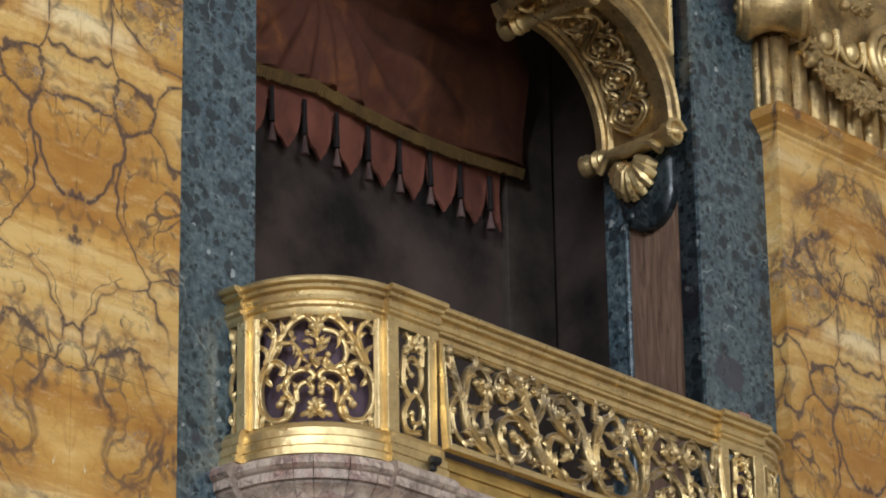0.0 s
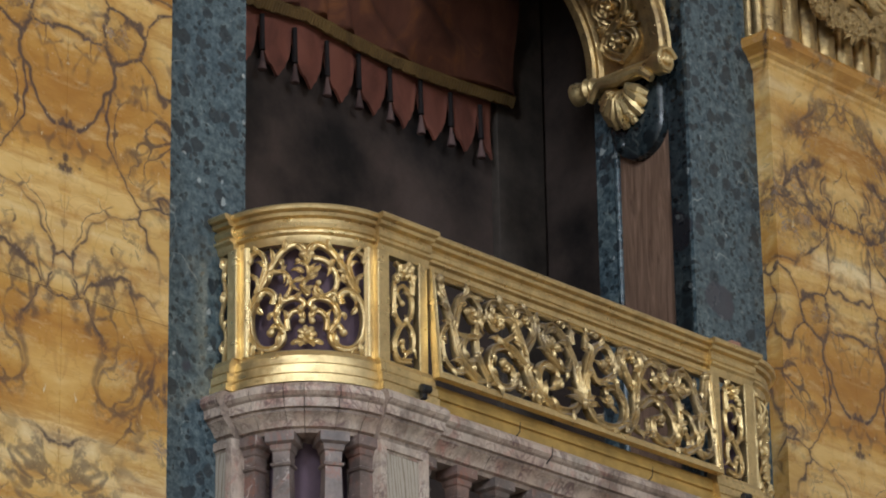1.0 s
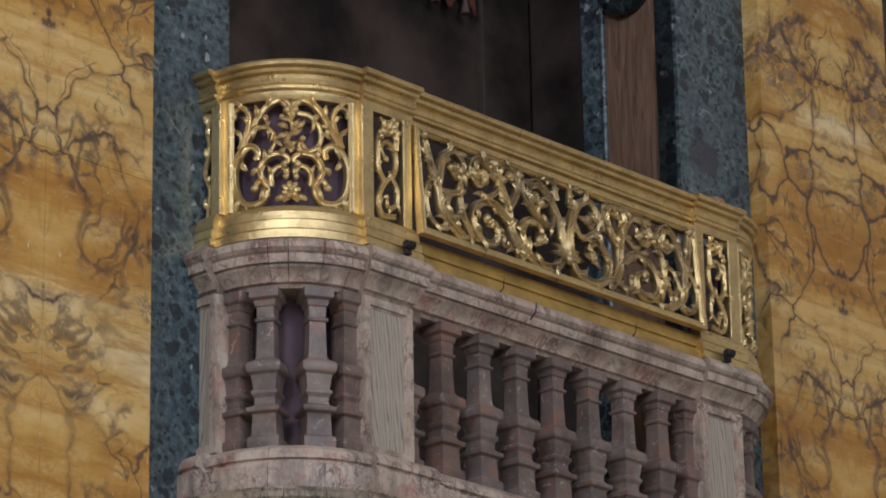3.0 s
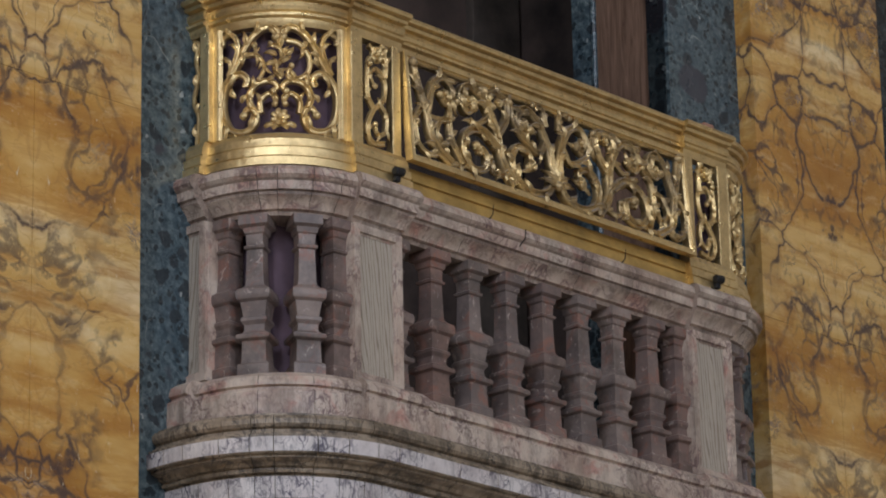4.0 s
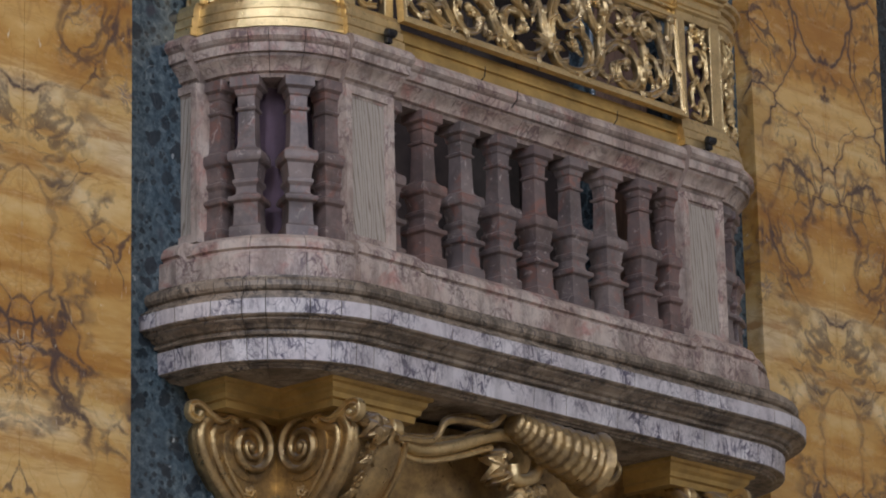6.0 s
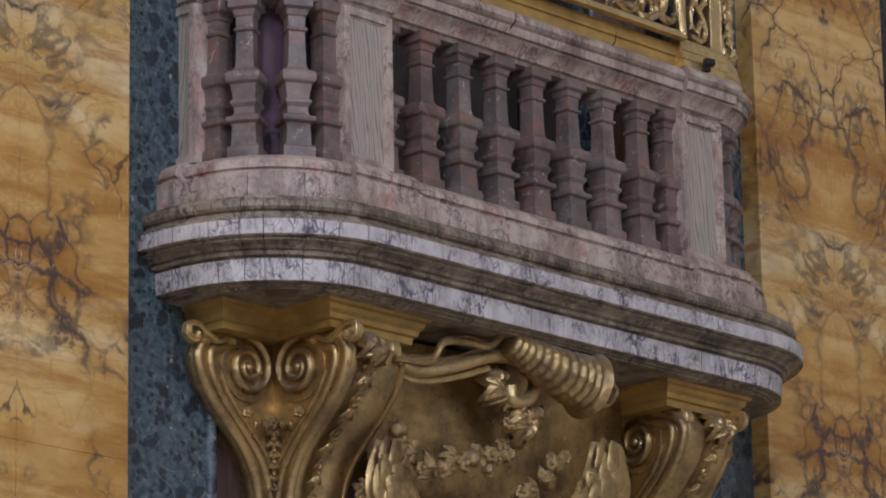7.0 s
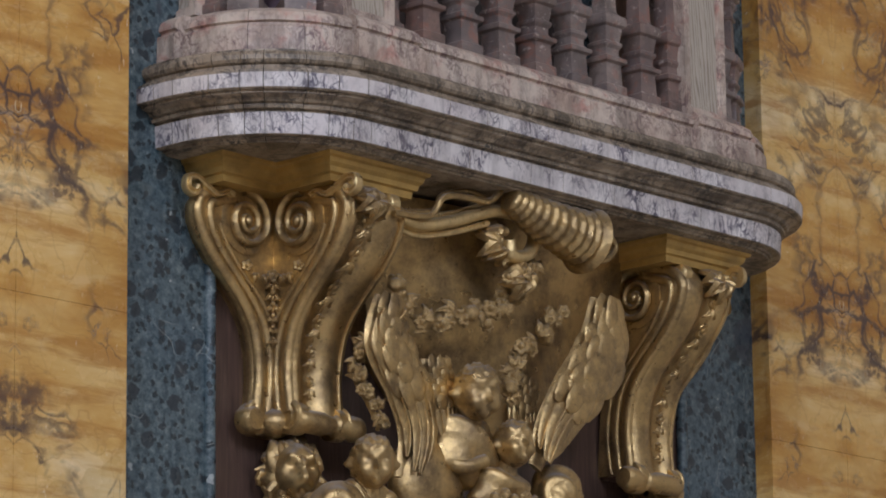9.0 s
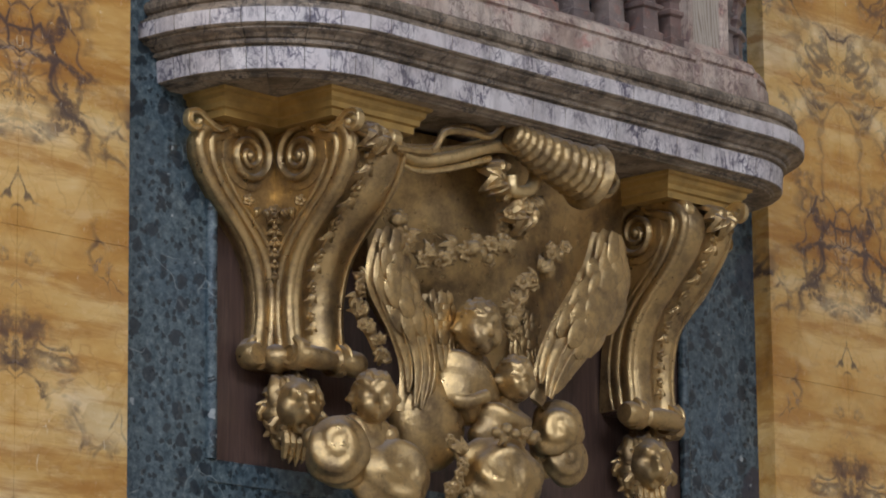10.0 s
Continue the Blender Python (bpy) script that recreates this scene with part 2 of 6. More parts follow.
SEAM_L, SEAM_R = -2.55, 2.56
M_YELLOW_L = yellow_marble("yellow_siena_marble_west", SEAM_L)
M_YELLOW_R = yellow_marble("yellow_siena_marble_east", SEAM_R)
M_GREEN = green_marble("green_breccia")
# the same breccia as M_GREEN, all its colours multiplied down by 0.28
M_GREEN_DARK = green_marble("green_breccia_darkened", 0.28)
M_PINK = pale_marble("pink_veined_marble", (0.64, 0.54, 0.45), (0.48, 0.355, 0.28), (0.13, 0.065, 0.07), 13, 0.75, (1, 1, 0.7), 0.42, (0.50, 0.23, 0.18), 0.32)
M_WHITE = pale_marble("white_violet_veined_marble", (0.76, 0.72, 0.70), (0.62, 0.56, 0.55), (0.055, 0.045, 0.085), 17, 0.95, (1, 1, 0.5), 0.42, None, 0.22)
M_DIRTY = pale_marble("stained_brown_marble", (0.45, 0.365, 0.27), (0.27, 0.205, 0.14), (0.034, 0.030, 0.028), 13, 0.85, (1, 1, 0.5), 0.42, None, 0.48)
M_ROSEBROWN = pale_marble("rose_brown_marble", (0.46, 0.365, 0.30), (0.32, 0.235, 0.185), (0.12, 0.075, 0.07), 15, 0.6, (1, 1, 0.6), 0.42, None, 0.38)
M_BALUSTER = baluster_marble()
M_STRIPED = striped_stone()
M_GOLD = gilding("bright_gilding", (0.83, 0.645, 0.33), (0.44, 0.30, 0.135), 0.31, 0.75, 0.45)
M_OLDGOLD = gilding("aged_gilding", (0.61, 0.435, 0.20), (0.22, 0.15, 0.075), 0.32, 1.0, 0.9)
M_PANELGOLD = gilding("dusty_gilding", (0.70, 0.52, 0.25), (0.25, 0.19, 0.12), 0.30, 0.95, 1.0)
M_OCHRE = plain("ochre_gilt_paint", (0.50, 0.325, 0.10), 0.42, 0.45, 0.35, 6)
M_WOOD = wood("brown_grained_wood", (0.10, 0.055, 0.035), (0.32, 0.20, 0.14))
M_WOODDARK = wood("dark_walnut", (0.050, 0.030, 0.024), (0.125, 0.075, 0.058))
M_PLASTER = plain("hall_plaster", (0.62, 0.56, 0.48), 0.8, 0, 0.2, 1.5)
M_FLOOR = plain("hall_floor_marble", (0.54, 0.49, 0.42), 0.3, 0, 0.3, 2)
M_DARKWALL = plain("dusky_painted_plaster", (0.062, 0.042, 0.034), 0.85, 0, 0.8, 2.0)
M_PURPLE = plain("purple_cloth", (0.13, 0.085, 0.11), 0.9, 0, 0.35, 5)
M_BLACK = plain("black_metal", (0.012, 0.012, 0.014), 0.5, 0.2, 0.2)


# ---- building helpers ----
def finish(name, bm, material, parent=None, label="", smooth=False, angle=40):
    bmesh.ops.recalc_face_normals(bm, faces=bm.faces)
    me = bpy.data.meshes.new(name)
    if smooth:
        for f in bm.faces:
            f.smooth = True
        for e in bm.edges:
            if len(e.link_faces) == 2 and e.calc_face_angle(0.0) > radians(angle):
                e.smooth = False
    bm.to_mesh(me)
    bm.free()
    for mm in material if isinstance(material, (list, tuple)) else [material]:
        me.materials.append(mm)
    ob = new(name, me)
    if parent is not None:
        ob.parent = parent
    if label:
        ob["label"] = label
    return ob


def part(name, bm, material, parent, label="", smooth=True, angle=40):
    return finish(name, bm, material, parent, label, smooth, angle)


def thing(name, label, category, group="", at=(0, 0, 0)):
    ob = new(name)
    ob.location = at
    return tagged(ob, label, category, group)


def structure(name, bm, material, label, smooth=False):
    return tagged(finish(name, bm, material, None, "", smooth), label, name.split("_")[0], "", "structure")


def box(bm, lo, hi, bevel=0.0):
    vs = [bm.verts.new((x, y, z)) for x in (lo[0], hi[0]) for y in (lo[1], hi[1]) for z in (lo[2], hi[2])]
    fs = [bm.faces.new([vs[i] for i in q]) for q in ((0, 1, 3, 2), (4, 6, 7, 5), (0, 4, 5, 1), (2, 3, 7, 6), (0, 2, 6, 4), (1, 5, 7, 3))]
    if bevel:
        es = {e for f in fs for e in f.edges}
        bmesh.ops.bevel(bm, geom=list(es), offset=bevel, segments=2, affect="EDGES", profile=0.5)
    return bm


def new_box(lo, hi, bevel=0.0):
    return box(bmesh.new(), lo, hi, bevel)


def sweep(bm, rings, closed_ring=True, caps=True, mats=None, loop=False):
    """Skin between rings of points, all of one length."""
    rows = [[bm.verts.new(p) for p in r] for r in rings]
    n = len(rows[0])
    pairs = list(zip(rows, rows[1:])) + ([(rows[-1], rows[0])] if loop else [])
    for a, b in pairs:
        for i in range(n if closed_ring else n - 1):
            j = (i + 1) % n
            try:
                f = bm.faces.new((a[i], a[j], b[j], b[i]))
                if mats:
                    f.material_index = mats[i]
            except ValueError:
                pass
    if caps and not loop:
        for end in (rows[0], rows[-1]):
            bm.faces.new(end).material_index = 1 if mats else 0
    return rows


def tube(bm, pts, radii, sides=8, flat=1.0, normal=None, caps=True):
    """A tapered rod along points; flat squashes it along normal."""
    pts = [Vector(p) for p in pts]
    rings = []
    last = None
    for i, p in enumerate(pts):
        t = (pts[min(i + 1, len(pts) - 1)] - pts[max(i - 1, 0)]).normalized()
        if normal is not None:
            n = Vector(normal(p) if callable(normal) else normal)
        else:
            n = last if last is not None else (Vector((0, 0, 1)) if abs(t.z) < 0.9 else Vector((1, 0, 0)))
        n = (n - t * n.dot(t))
        n = n.normalized() if n.length > 1e-6 else t.orthogonal().normalized()
        last = n
        b = t.cross(n)
        r = radii[i] if isinstance(radii, (list, tuple)) else radii
        rings.append([p + b * (r * math.cos(2 * math.pi * k / sides)) + n * (r * flat * math.sin(2 * math.pi * k / sides)) for k in range(sides)])
    sweep(bm, rings, True, caps)


def ball(bm, c, r, seg=10, ring=7, scale=(1, 1, 1), turn=None, lumps=0.0, freq=6.0):
    """A round lump; lumps roughens it."""
    c = Vector(c)

    def put(d):
        d = Vector((d[0] * scale[0] * r, d[1] * scale[1] * r, d[2] * scale[2] * r))
        p = c + d
        if lumps:
            p += d * (lumps * noise.noise(p * freq))
        return bm.verts.new(p)
    top, bottom = put((0, 0, 1)), put((0, 0, -1))
    rows = []
    for i in range(1, ring):
        t = math.pi * i / ring
        rows.append([put((math.sin(t) * math.cos(2 * math.pi * k / seg), math.sin(t) * math.sin(2 * math.pi * k / seg), math.cos(t))) for k in range(seg)])
    for k in range(seg):
        j = (k + 1) % seg
        bm.faces.new((top, rows[0][k], rows[0][j]))
        bm.faces.new((bottom, rows[-1][j], rows[-1][k]))
        for u, v in zip(rows, rows[1:]):
            bm.faces.new((u[k], v[k], v[j], u[j]))
    return [top, bottom] + [v for row in rows for v in row]


def smooth_path(ctrl, steps=8):
    """Catmull-Rom through control points."""
    p = [Vector(c) for c in ctrl]
    p = [p[0] * 2 - p[1]] + p + [p[-1] * 2 - p[-2]]
    out = []
    for i in range(1, len(p) - 2):
        for k in range(steps):
            t = k / steps
            a, b, c, d = p[i - 1:i + 3]
            out.append(0.5 * ((2 * b) + (c - a) * t + (2 * a - 5 * b + 4 * c - d) * t * t + (3 * b - a - 3 * c + d) * t ** 3))
    out.append(p[-2])
    return out


def lathe(bm, profile, at=(0, 0, 0), sides=20, turn=0.0, square=0.0):
    """Turn (radius, z) about the upright; square 1 gives a square section."""
    rings = []
    for r, z in profile:
        ring = []
        for k in range(sides):
            a = turn + 2 * math.pi * (k + 0.5) / sides
            c, s = math.cos(a - turn), math.sin(a - turn)
            q = (1 - square) + square / max(abs(c), abs(s))
            ring.append((at[0] + r * q * math.cos(a), at[1] + r * q * math.sin(a), at[2] + z))
        rings.append(ring)
    sweep(bm, rings)


# ---- the hall and the wall ----
YW, YP = 0.50, 0.40          # face of the green frame, face of the yellow piers
A1, A2 = 1.475, 1.99         # green frame, inner and outer edge
ZTOP = 18.0

structure("floor", new_box((-18.3, -20.3, -0.3), (9.0, 4.6, 0.0)), M_FLOOR, "polished grey brown marble church floor")
structure("ceiling", new_box((-18.3, -20.3, ZTOP), (9.0, 4.6, ZTOP + 0.3)), M_PLASTER, "pale plastered church ceiling")


def pierced_wall(name, side, at, lo, hi, label):
    """A hall wall with its window openings left free."""
    bm = bmesh.new()
    wins = sorted([(w[1] if side == "west" else w[0], w[2], w[4], w[5]) for w in WINDOWS if w[3] == side])
    def slab(a0, a1, z0, z1):
        if side == "west":
            box(bm, (at - 0.3, a0, z0), (at, a1, z1))
        else:
            box(bm, (a0, at - 0.3, z0), (a1, at, z1))
    edge = lo
    for c, z, w, h in wins:
        slab(edge, c - w / 2, 0, ZTOP)
        slab(c - w / 2, c + w / 2, 0, z - h / 2)
        slab(c - w / 2, c + w / 2, z + h / 2, ZTOP)
        edge = c + w / 2
    slab(edge, hi, 0, ZTOP)
    structure(name, bm, M_PLASTER, label)


pierced_wall("wall_west", "west", -18.0, -20.0, 4.6, "ochre plastered wall with high windows")
pierced_wall("wall_south", "south", -20.0, -18.0, 9.0, "ochre plastered wall with high windows")
structure("wall_east", new_box((8.7, -20.0, 0), (9.0, 4.6, ZTOP)), M_PLASTER, "ochre plastered church wall")
structure("wall_north_1", new_box((-18.0, YP + 0.3, 0), (-5.2, YP + 0.6, ZTOP)), M_PLASTER, "ochre plastered church wall")
structure("wall_north_2", new_box((5.2, YP + 0.3, 0), (8.7, YP + 0.6, ZTOP)), M_PLASTER, "ochre plastered church wall")

# yellow marble piers beside the green frame; the veneer is made of tall matched slabs
def slabs(parent, xs, zs, y0, y1, material):
    for x0, x1 in zip(xs, xs[1:]):
        for z0, z1 in zip(zs, zs[1:]):
            part("marble_slab", new_box((x0 + 0.0008, y0, z0 + 0.0008), (x1 - 0.0008, y1, z1 - 0.0008)), material, parent, smooth=False)


pier_w = structure("pier_west", new_box((-5.2, YP + 0.02, 0), (-A2 + 0.002, 0.9, ZTOP)), M_YELLOW_L, "yellow Siena marble pier with dark purple veins")
slabs(pier_w, [-5.2, -4.4, -3.75, -3.11, SEAM_L, -A2], [0, 2.2, 4.7, 7.02, 8.9, 11.5, ZTOP], YP, YP + 0.021, M_YELLOW_L)
pier_e = structure("pier_east", new_box((A2 + 0.004, YP + 0.02, 0), (3.03, 0.9, ZTOP)), M_YELLOW_R, "yellow Siena marble pier with dark purple veins")
slabs(pier_e, [A2, SEAM_R, 3.03], [0, 2.2, 4.7, 7.02, 9.46, 11.5, ZTOP], YP, YP + 0.021, M_YELLOW_R)

# green frame of the niche: two uprights, sill zone below the balcony
structure("wall_green_west", new_box((-A2 + 0.002, YW, 0), (-A1, 0.52, ZTOP)), M_GREEN, "polished green breccia marble upright")
structure("wall_green_east", new_box((A1, YW, 0), (A2 + 0.004, 0.52, ZTOP)), M_GREEN, "polished green breccia marble upright")
structure("wall_panel_wood", new_box((-A1, YW + 0.021, 3.95), (A1, 0.75, 5.9)), M_WOODDARK, "dark walnut panel behind the consoles")
structure("trim_panel_foot", new_box((-A1, YW - 0.005, 3.86), (A1, 0.75, 3.95), 0.004), M_GREEN, "green marble moulding under the walnut panel")
for n, sg in ((1, -1), (2, 1)):
    bm = bmesh.new()
    tube(bm, [(sg * (A1 - 0.012), YW - 0.002, 3.95), (sg * (A1 - 0.012), YW - 0.002, 5.39)], 0.026, 12)
    structure("trim_panel_bead_%d" % n, bm, M_GREEN, "rounded green marble bead beside the walnut panel", True)
structure("wall_green_foot", new_box((-A1, YW + 0.004, 0), (A1, 0.75, 3.86)), M_GREEN, "green breccia marble below the walnut panel")
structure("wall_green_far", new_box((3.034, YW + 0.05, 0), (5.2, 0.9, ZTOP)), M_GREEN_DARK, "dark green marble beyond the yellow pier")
structure("wall_core", new_box((-3.3, 0.76, 0), (5.2, 0.9, 5.9)), M_PLASTER, "masonry core behind the marble facing")
structure("floor_niche", new_box((-3.2, 0.56, 5.9), (2.6, 3.0, 6.0)), M_PLASTER, "floor of the singers' gallery behind the balustrade")


# ---- the balcony: slab, plinth, balusters, piers, coping ----
CX, CY = 1.205, 0.402        # centre of the rounded corners
PX0, PX1 = 0.925, 1.205      # front piers
ARC = 16


def outline(rho, kind):
    """Plan points of one stretch of the balcony at a distance rho from the corner's centre."""
    if kind == "west":
        return [(-CX - rho * math.cos(a), CY - rho * math.sin(a)) for a in (math.pi / 2 * k / ARC for k in range(ARC + 1))]
    if kind == "east":
        return [(-x, y) for x, y in reversed(outline(rho, "west"))]
    if kind == "front":
        return [(-PX0, CY - rho), (PX0, CY - rho)]
    if kind == "mid":
        return [(-CX, CY - rho), (CX, CY - rho)]
    if kind == "whole":
        return [(-CX - rho, YW + 0.03)] + outline(rho, "west") + outline(rho, "east") + [(CX + rho, YW + 0.03)]
    if kind == "pier_w":
        return [(-PX1, CY - rho), (-PX0, CY - rho)]
    if kind == "pier_e":
        return [(PX0, CY - rho), (PX1, CY - rho)]
    if kind == "side_w":
        return [(-CX - rho, YW + 0.02), (-CX - rho, CY)]
    if kind == "side_e":
        return [(CX + rho, CY), (CX + rho, YW + 0.02)]


def moulding(profile, kind, extra=0.0, mats=None):
    """Sweep a profile of (rho, z) along a stretch; the profile is a closed loop."""
    bm = bmesh.new()
    lines = [outline(r + (extra if r > 0.30 else 0), kind) for r, z in profile]
    rings = [[(ln[i][0], ln[i][1], z) for ln, (r, z) in zip(lines, profile)] for i in range(len(lines[0]))]
    if extra and kind.startswith("pier"):
        # the pier's stretch grows sideways as it steps forward
        for ring, sgn in ((rings[0], -1), (rings[-1], 1)):
            for i, p in enumerate(ring):
                if profile[i][0] > 0.36:
                    ring[i] = (p[0] + sgn * (profile[i][0] - 0.36) * 0.35, p[1], p[2])
    sweep(bm, rings, True, True, mats)
    return bm


SLAB = [(0.02, 5.39), (0.475, 5.39), (0.495, 5.391), (0.498, 5.399), (0.510, 5.400), (0.513, 5.408), (0.545, 5.409), (0.550, 5.413), (0.556, 5.498), (0.550, 5.501), (0.550, 5.508), (0.570, 5.511), (0.573, 5.520),
        (0.567, 5.524), (0.567, 5.530), (0.583, 5.534), (0.592, 5.546), (0.608, 5.554), (0.628, 5.557), (0.628, 5.566), (0.646, 5.568), (0.652, 5.574), (0.655, 5.632), (0.645, 5.636), (0.645, 5.645), (0.628, 5.648), (0.622, 5.658),
        (0.606, 5.662), (0.602, 5.676), (0.616, 5.682), (0.625, 5.694), (0.625, 5.712), (0.614, 5.728), (0.592, 5.736), (0.592, 5.742), (0.555, 5.746), (0.545, 5.756), (0.02, 5.756)]
SLAB_M = [0 if z in (5.413, 5.574) else 1 for r, z in SLAB]
PLINTH = [(0.10, 5.752), (0.502, 5.752), (0.500, 5.862), (0.496, 5.868), (0.478, 5.873), (0.478, 5.884), (0.492, 5.890), (0.491, 5.906), (0.478, 5.930), (0.449, 5.950), (0.10, 5.960)]
COPING = [(0.20, 6.632), (0.372, 6.632), (0.376, 6.648), (0.392, 6.654), (0.396, 6.668), (0.414, 6.690), (0.432, 6.704), (0.434, 6.716), (0.448, 6.720), (0.452, 6.756),
          (0.462, 6.764), (0.474, 6.778), (0.470, 6.800), (0.455, 6.818), (0.435, 6.826), (0.20, 6.838)]
# 1 picks the darker rose brown for that step of the profile
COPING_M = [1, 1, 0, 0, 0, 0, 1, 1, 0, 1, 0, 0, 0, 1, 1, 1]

balcony = thing("balcony", "pink and white veined marble balcony with balustrade on gilded consoles", "balcony")


def pieces(name, profile, kind, count, mats, material, label, extra=0.0):
    """One stretch cut into blocks with open hairline joints."""
    lines = [outline(r + (extra if r > 0.30 else 0), kind) for r, z in profile]
    n = len(lines[0]) - 1

    def ring(t):
        i = min(int(t), n - 1)
        f = t - i
        return [(ln[i][0] + (ln[i + 1][0] - ln[i][0]) * f, ln[i][1] + (ln[i + 1][1] - ln[i][1]) * f, z) for ln, (r, z) in zip(lines, profile)]
    rng = random.Random(name + kind)
    cuts = [0] + [n * (k + rng.uniform(-0.25, 0.25)) / count for k in range(1, count)] + [n]
    length = sum(math.dist(a, b) for a, b in zip(lines[1], lines[1][1:]))
    gap = 0.0011 * n / length
    for a, b in zip(cuts, cuts[1:]):
        stops = sorted({a + gap, b - gap} | {float(k) for k in range(n + 1) if a + gap < k < b - gap})
        bm = bmesh.new()
        sweep(bm, [ring(t) for t in stops], True, True, mats)
        part(name, bm, material, balcony, label, angle=25)


SLAB_LABEL = "white marble slab block with violet veins and brown stained mouldings"
for kind, count in (("side_w", 1), ("west", 8), ("mid", 8), ("east", 8), ("side_e", 1)):
    pieces("slab_block", SLAB, kind, count, SLAB_M, [M_WHITE, M_DIRTY], SLAB_LABEL)
for kind in ("side_w", "west", "pier_w", "front", "pier_e", "east", "side_e"):
    step = {"p": 0.035, "s": 0.045}.get(kind[0], 0.0)
    count = {"west": 6, "east": 6, "front": 5}.get(kind, 1)
    if count > 1:
        pieces("plinth", PLINTH, kind, max(2, count // 2), None, M_PINK, "")
        pieces("coping", COPING, kind, count, COPING_M, [M_PINK, M_ROSEBROWN], "pale pink marble coping with rose brown strips along its profile")
    else:
        part("plinth", moulding(PLINTH, kind, step), M_PINK, balcony, angle=25)
        part("coping", moulding(COPING, kind, step, COPING_M), [M_PINK, M_ROSEBROWN], balcony, "pale pink marble coping with rose brown strips along its profile", angle=25)

Z0, Z1 = 5.958, 6.634


def pier(x0, x1, y0, y1, face):
    """A pier with a sunk striped panel; face 'south', 'west' or 'east'."""
    p = part("pier", new_box((x0, y0, Z0), (x1, y1, Z1), 0.004), M_PINK, balcony, smooth=False)
    m, d = 0.045, 0.018

    def spot(u, w, z):
        if face == "south":
            return (x0 + u * (x1 - x0), y0 - w, z)
        if face == "west":
            return (x0 - w, y0 + u * (y1 - y0), z)
        return (x1 + w, y0 + u * (y1 - y0), z)
    wid = (x1 - x0) if face == "south" else (y1 - y0)
    e = m / wid
    # raised border of four strips with a bevelled inner edge, striped stone inside
    loop = []
    for inset, lift in ((0.0, 0.0), (0.0, d), (0.75, d), (0.8, d * 0.4), (1.0, d * 0.3), (1.0, 0.001)):
        u, zz = e * inset, m * inset
        loop.append([spot(u, lift, Z0 + zz + 0.004), spot(1 - u, lift, Z0 + zz + 0.004), spot(1 - u, lift, Z1 - zz - 0.004), spot(u, lift, Z1 - zz - 0.004)])
    bm = bmesh.new()
    sweep(bm, loop, True, False)
    part("panel_border", bm, M_PINK, p, smooth=False)
    bm = bmesh.new()
    a, b = spot(e, 0.0005, Z0 + m), spot(1 - e, 0.003, Z1 - m)
    box(bm, [min(i, j) for i, j in zip(a, b)], [max(i, j) for i, j in zip(a, b)])
    part("inset_panel", bm, M_STRIPED, p, "striped grey beige alabaster", smooth=False)


for s in (-1, 1):
    xs = sorted((s * PX0, s * PX1))
    pier(xs[0], xs[1], CY - 0.40, CY - 0.12, "south")
    xs = sorted((s * (CX + 0.12), s * (CX + 0.425)))
    pier(xs[0], xs[1], CY - 0.010, CY + 0.26, "west" if s < 0 else "east")
BAL = [(0.067, 0.000), (0.067, 0.047), (0.063, 0.052), (0.055, 0.056), (0.053, 0.064), (0.050, 0.140), (0.053, 0.148), (0.068, 0.156), (0.070, 0.160), (0.070, 0.174), (0.053, 0.181), (0.045, 0.190),
       (0.043, 0.202), (0.044, 0.218), (0.048, 0.224), (0.055, 0.234), (0.055, 0.246), (0.047, 0.252), (0.049, 0.268), (0.054, 0.298), (0.056, 0.312), (0.069, 0.322), (0.072, 0.332), (0.072, 0.354),
       (0.067, 0.364), (0.049, 0.374), (0.041, 0.384), (0.038, 0.400), (0.034, 0.536), (0.043, 0.541), (0.045, 0.550), (0.035, 0.556), (0.037, 0.600), (0.043, 0.606), (0.047, 0.628), (0.058, 0.634),
       (0.063, 0.638), (0.063, 0.676)]
bm = bmesh.new()
lathe(bm, BAL, (0, 0, 0), 28, 0.0, 0.92)
first = part("baluster", bm, M_BALUSTER, balcony, angle=28)
places = [(0.018 + 0.23 * k, CY - 0.335, 0) for k in range(-3, 4)] + [(s * 0.905, CY - 0.325, 0) for s in (-1, 1)]
for s in (-1, 1):
    for a in (45 - 40, 45 - 16.5, 45 + 16.5, 45 + 40):
        r = radians(a)
        places.append((s * (CX + 0.335 * math.cos(r)), CY - 0.335 * math.sin(r), -s * (r - math.pi / 2) if s > 0 else r - math.pi / 2))
for i, (x, y, a) in enumerate(places):
    ob = first if i == 0 else new("baluster", first.data)
    ob.parent = balcony
    ob.matrix_basis = Matrix.Translation((x, y, Z0)) @ Matrix.Rotation(a, 4, "Z")

# purple cloth hung inside the corners, behind balusters and scrollwork
for s in (-1, 1):
    bm = bmesh.new()
    rings = []
    for k in range(61):
        a = -0.25 + (math.pi / 2 + 0.6) * k / 60
        d = 0.012 * math.sin(k * 0.9) + 0.008 * math.sin(k * 0.37 + 1)
        rings.append([(s * (CX + r * math.cos(a)), CY - r * math.sin(a), z) for r, z in ((0.225 + d, 5.962), (0.235 - d, 6.7), (0.325 + d * 0.4, 6.95), (0.330 + d * 0.4, 7.44), (0.315 + d * 0.4, 7.44), (0.310 + d * 0.4, 6.95), (0.22 - d, 6.7), (0.21 + d, 5.962))])
    sweep(bm, rings)
    tagged(finish("curtain", bm, M_PURPLE, None, "", True, 80), "dark purple cloth hung inside the balustrade", "curtain", "purple cloths")


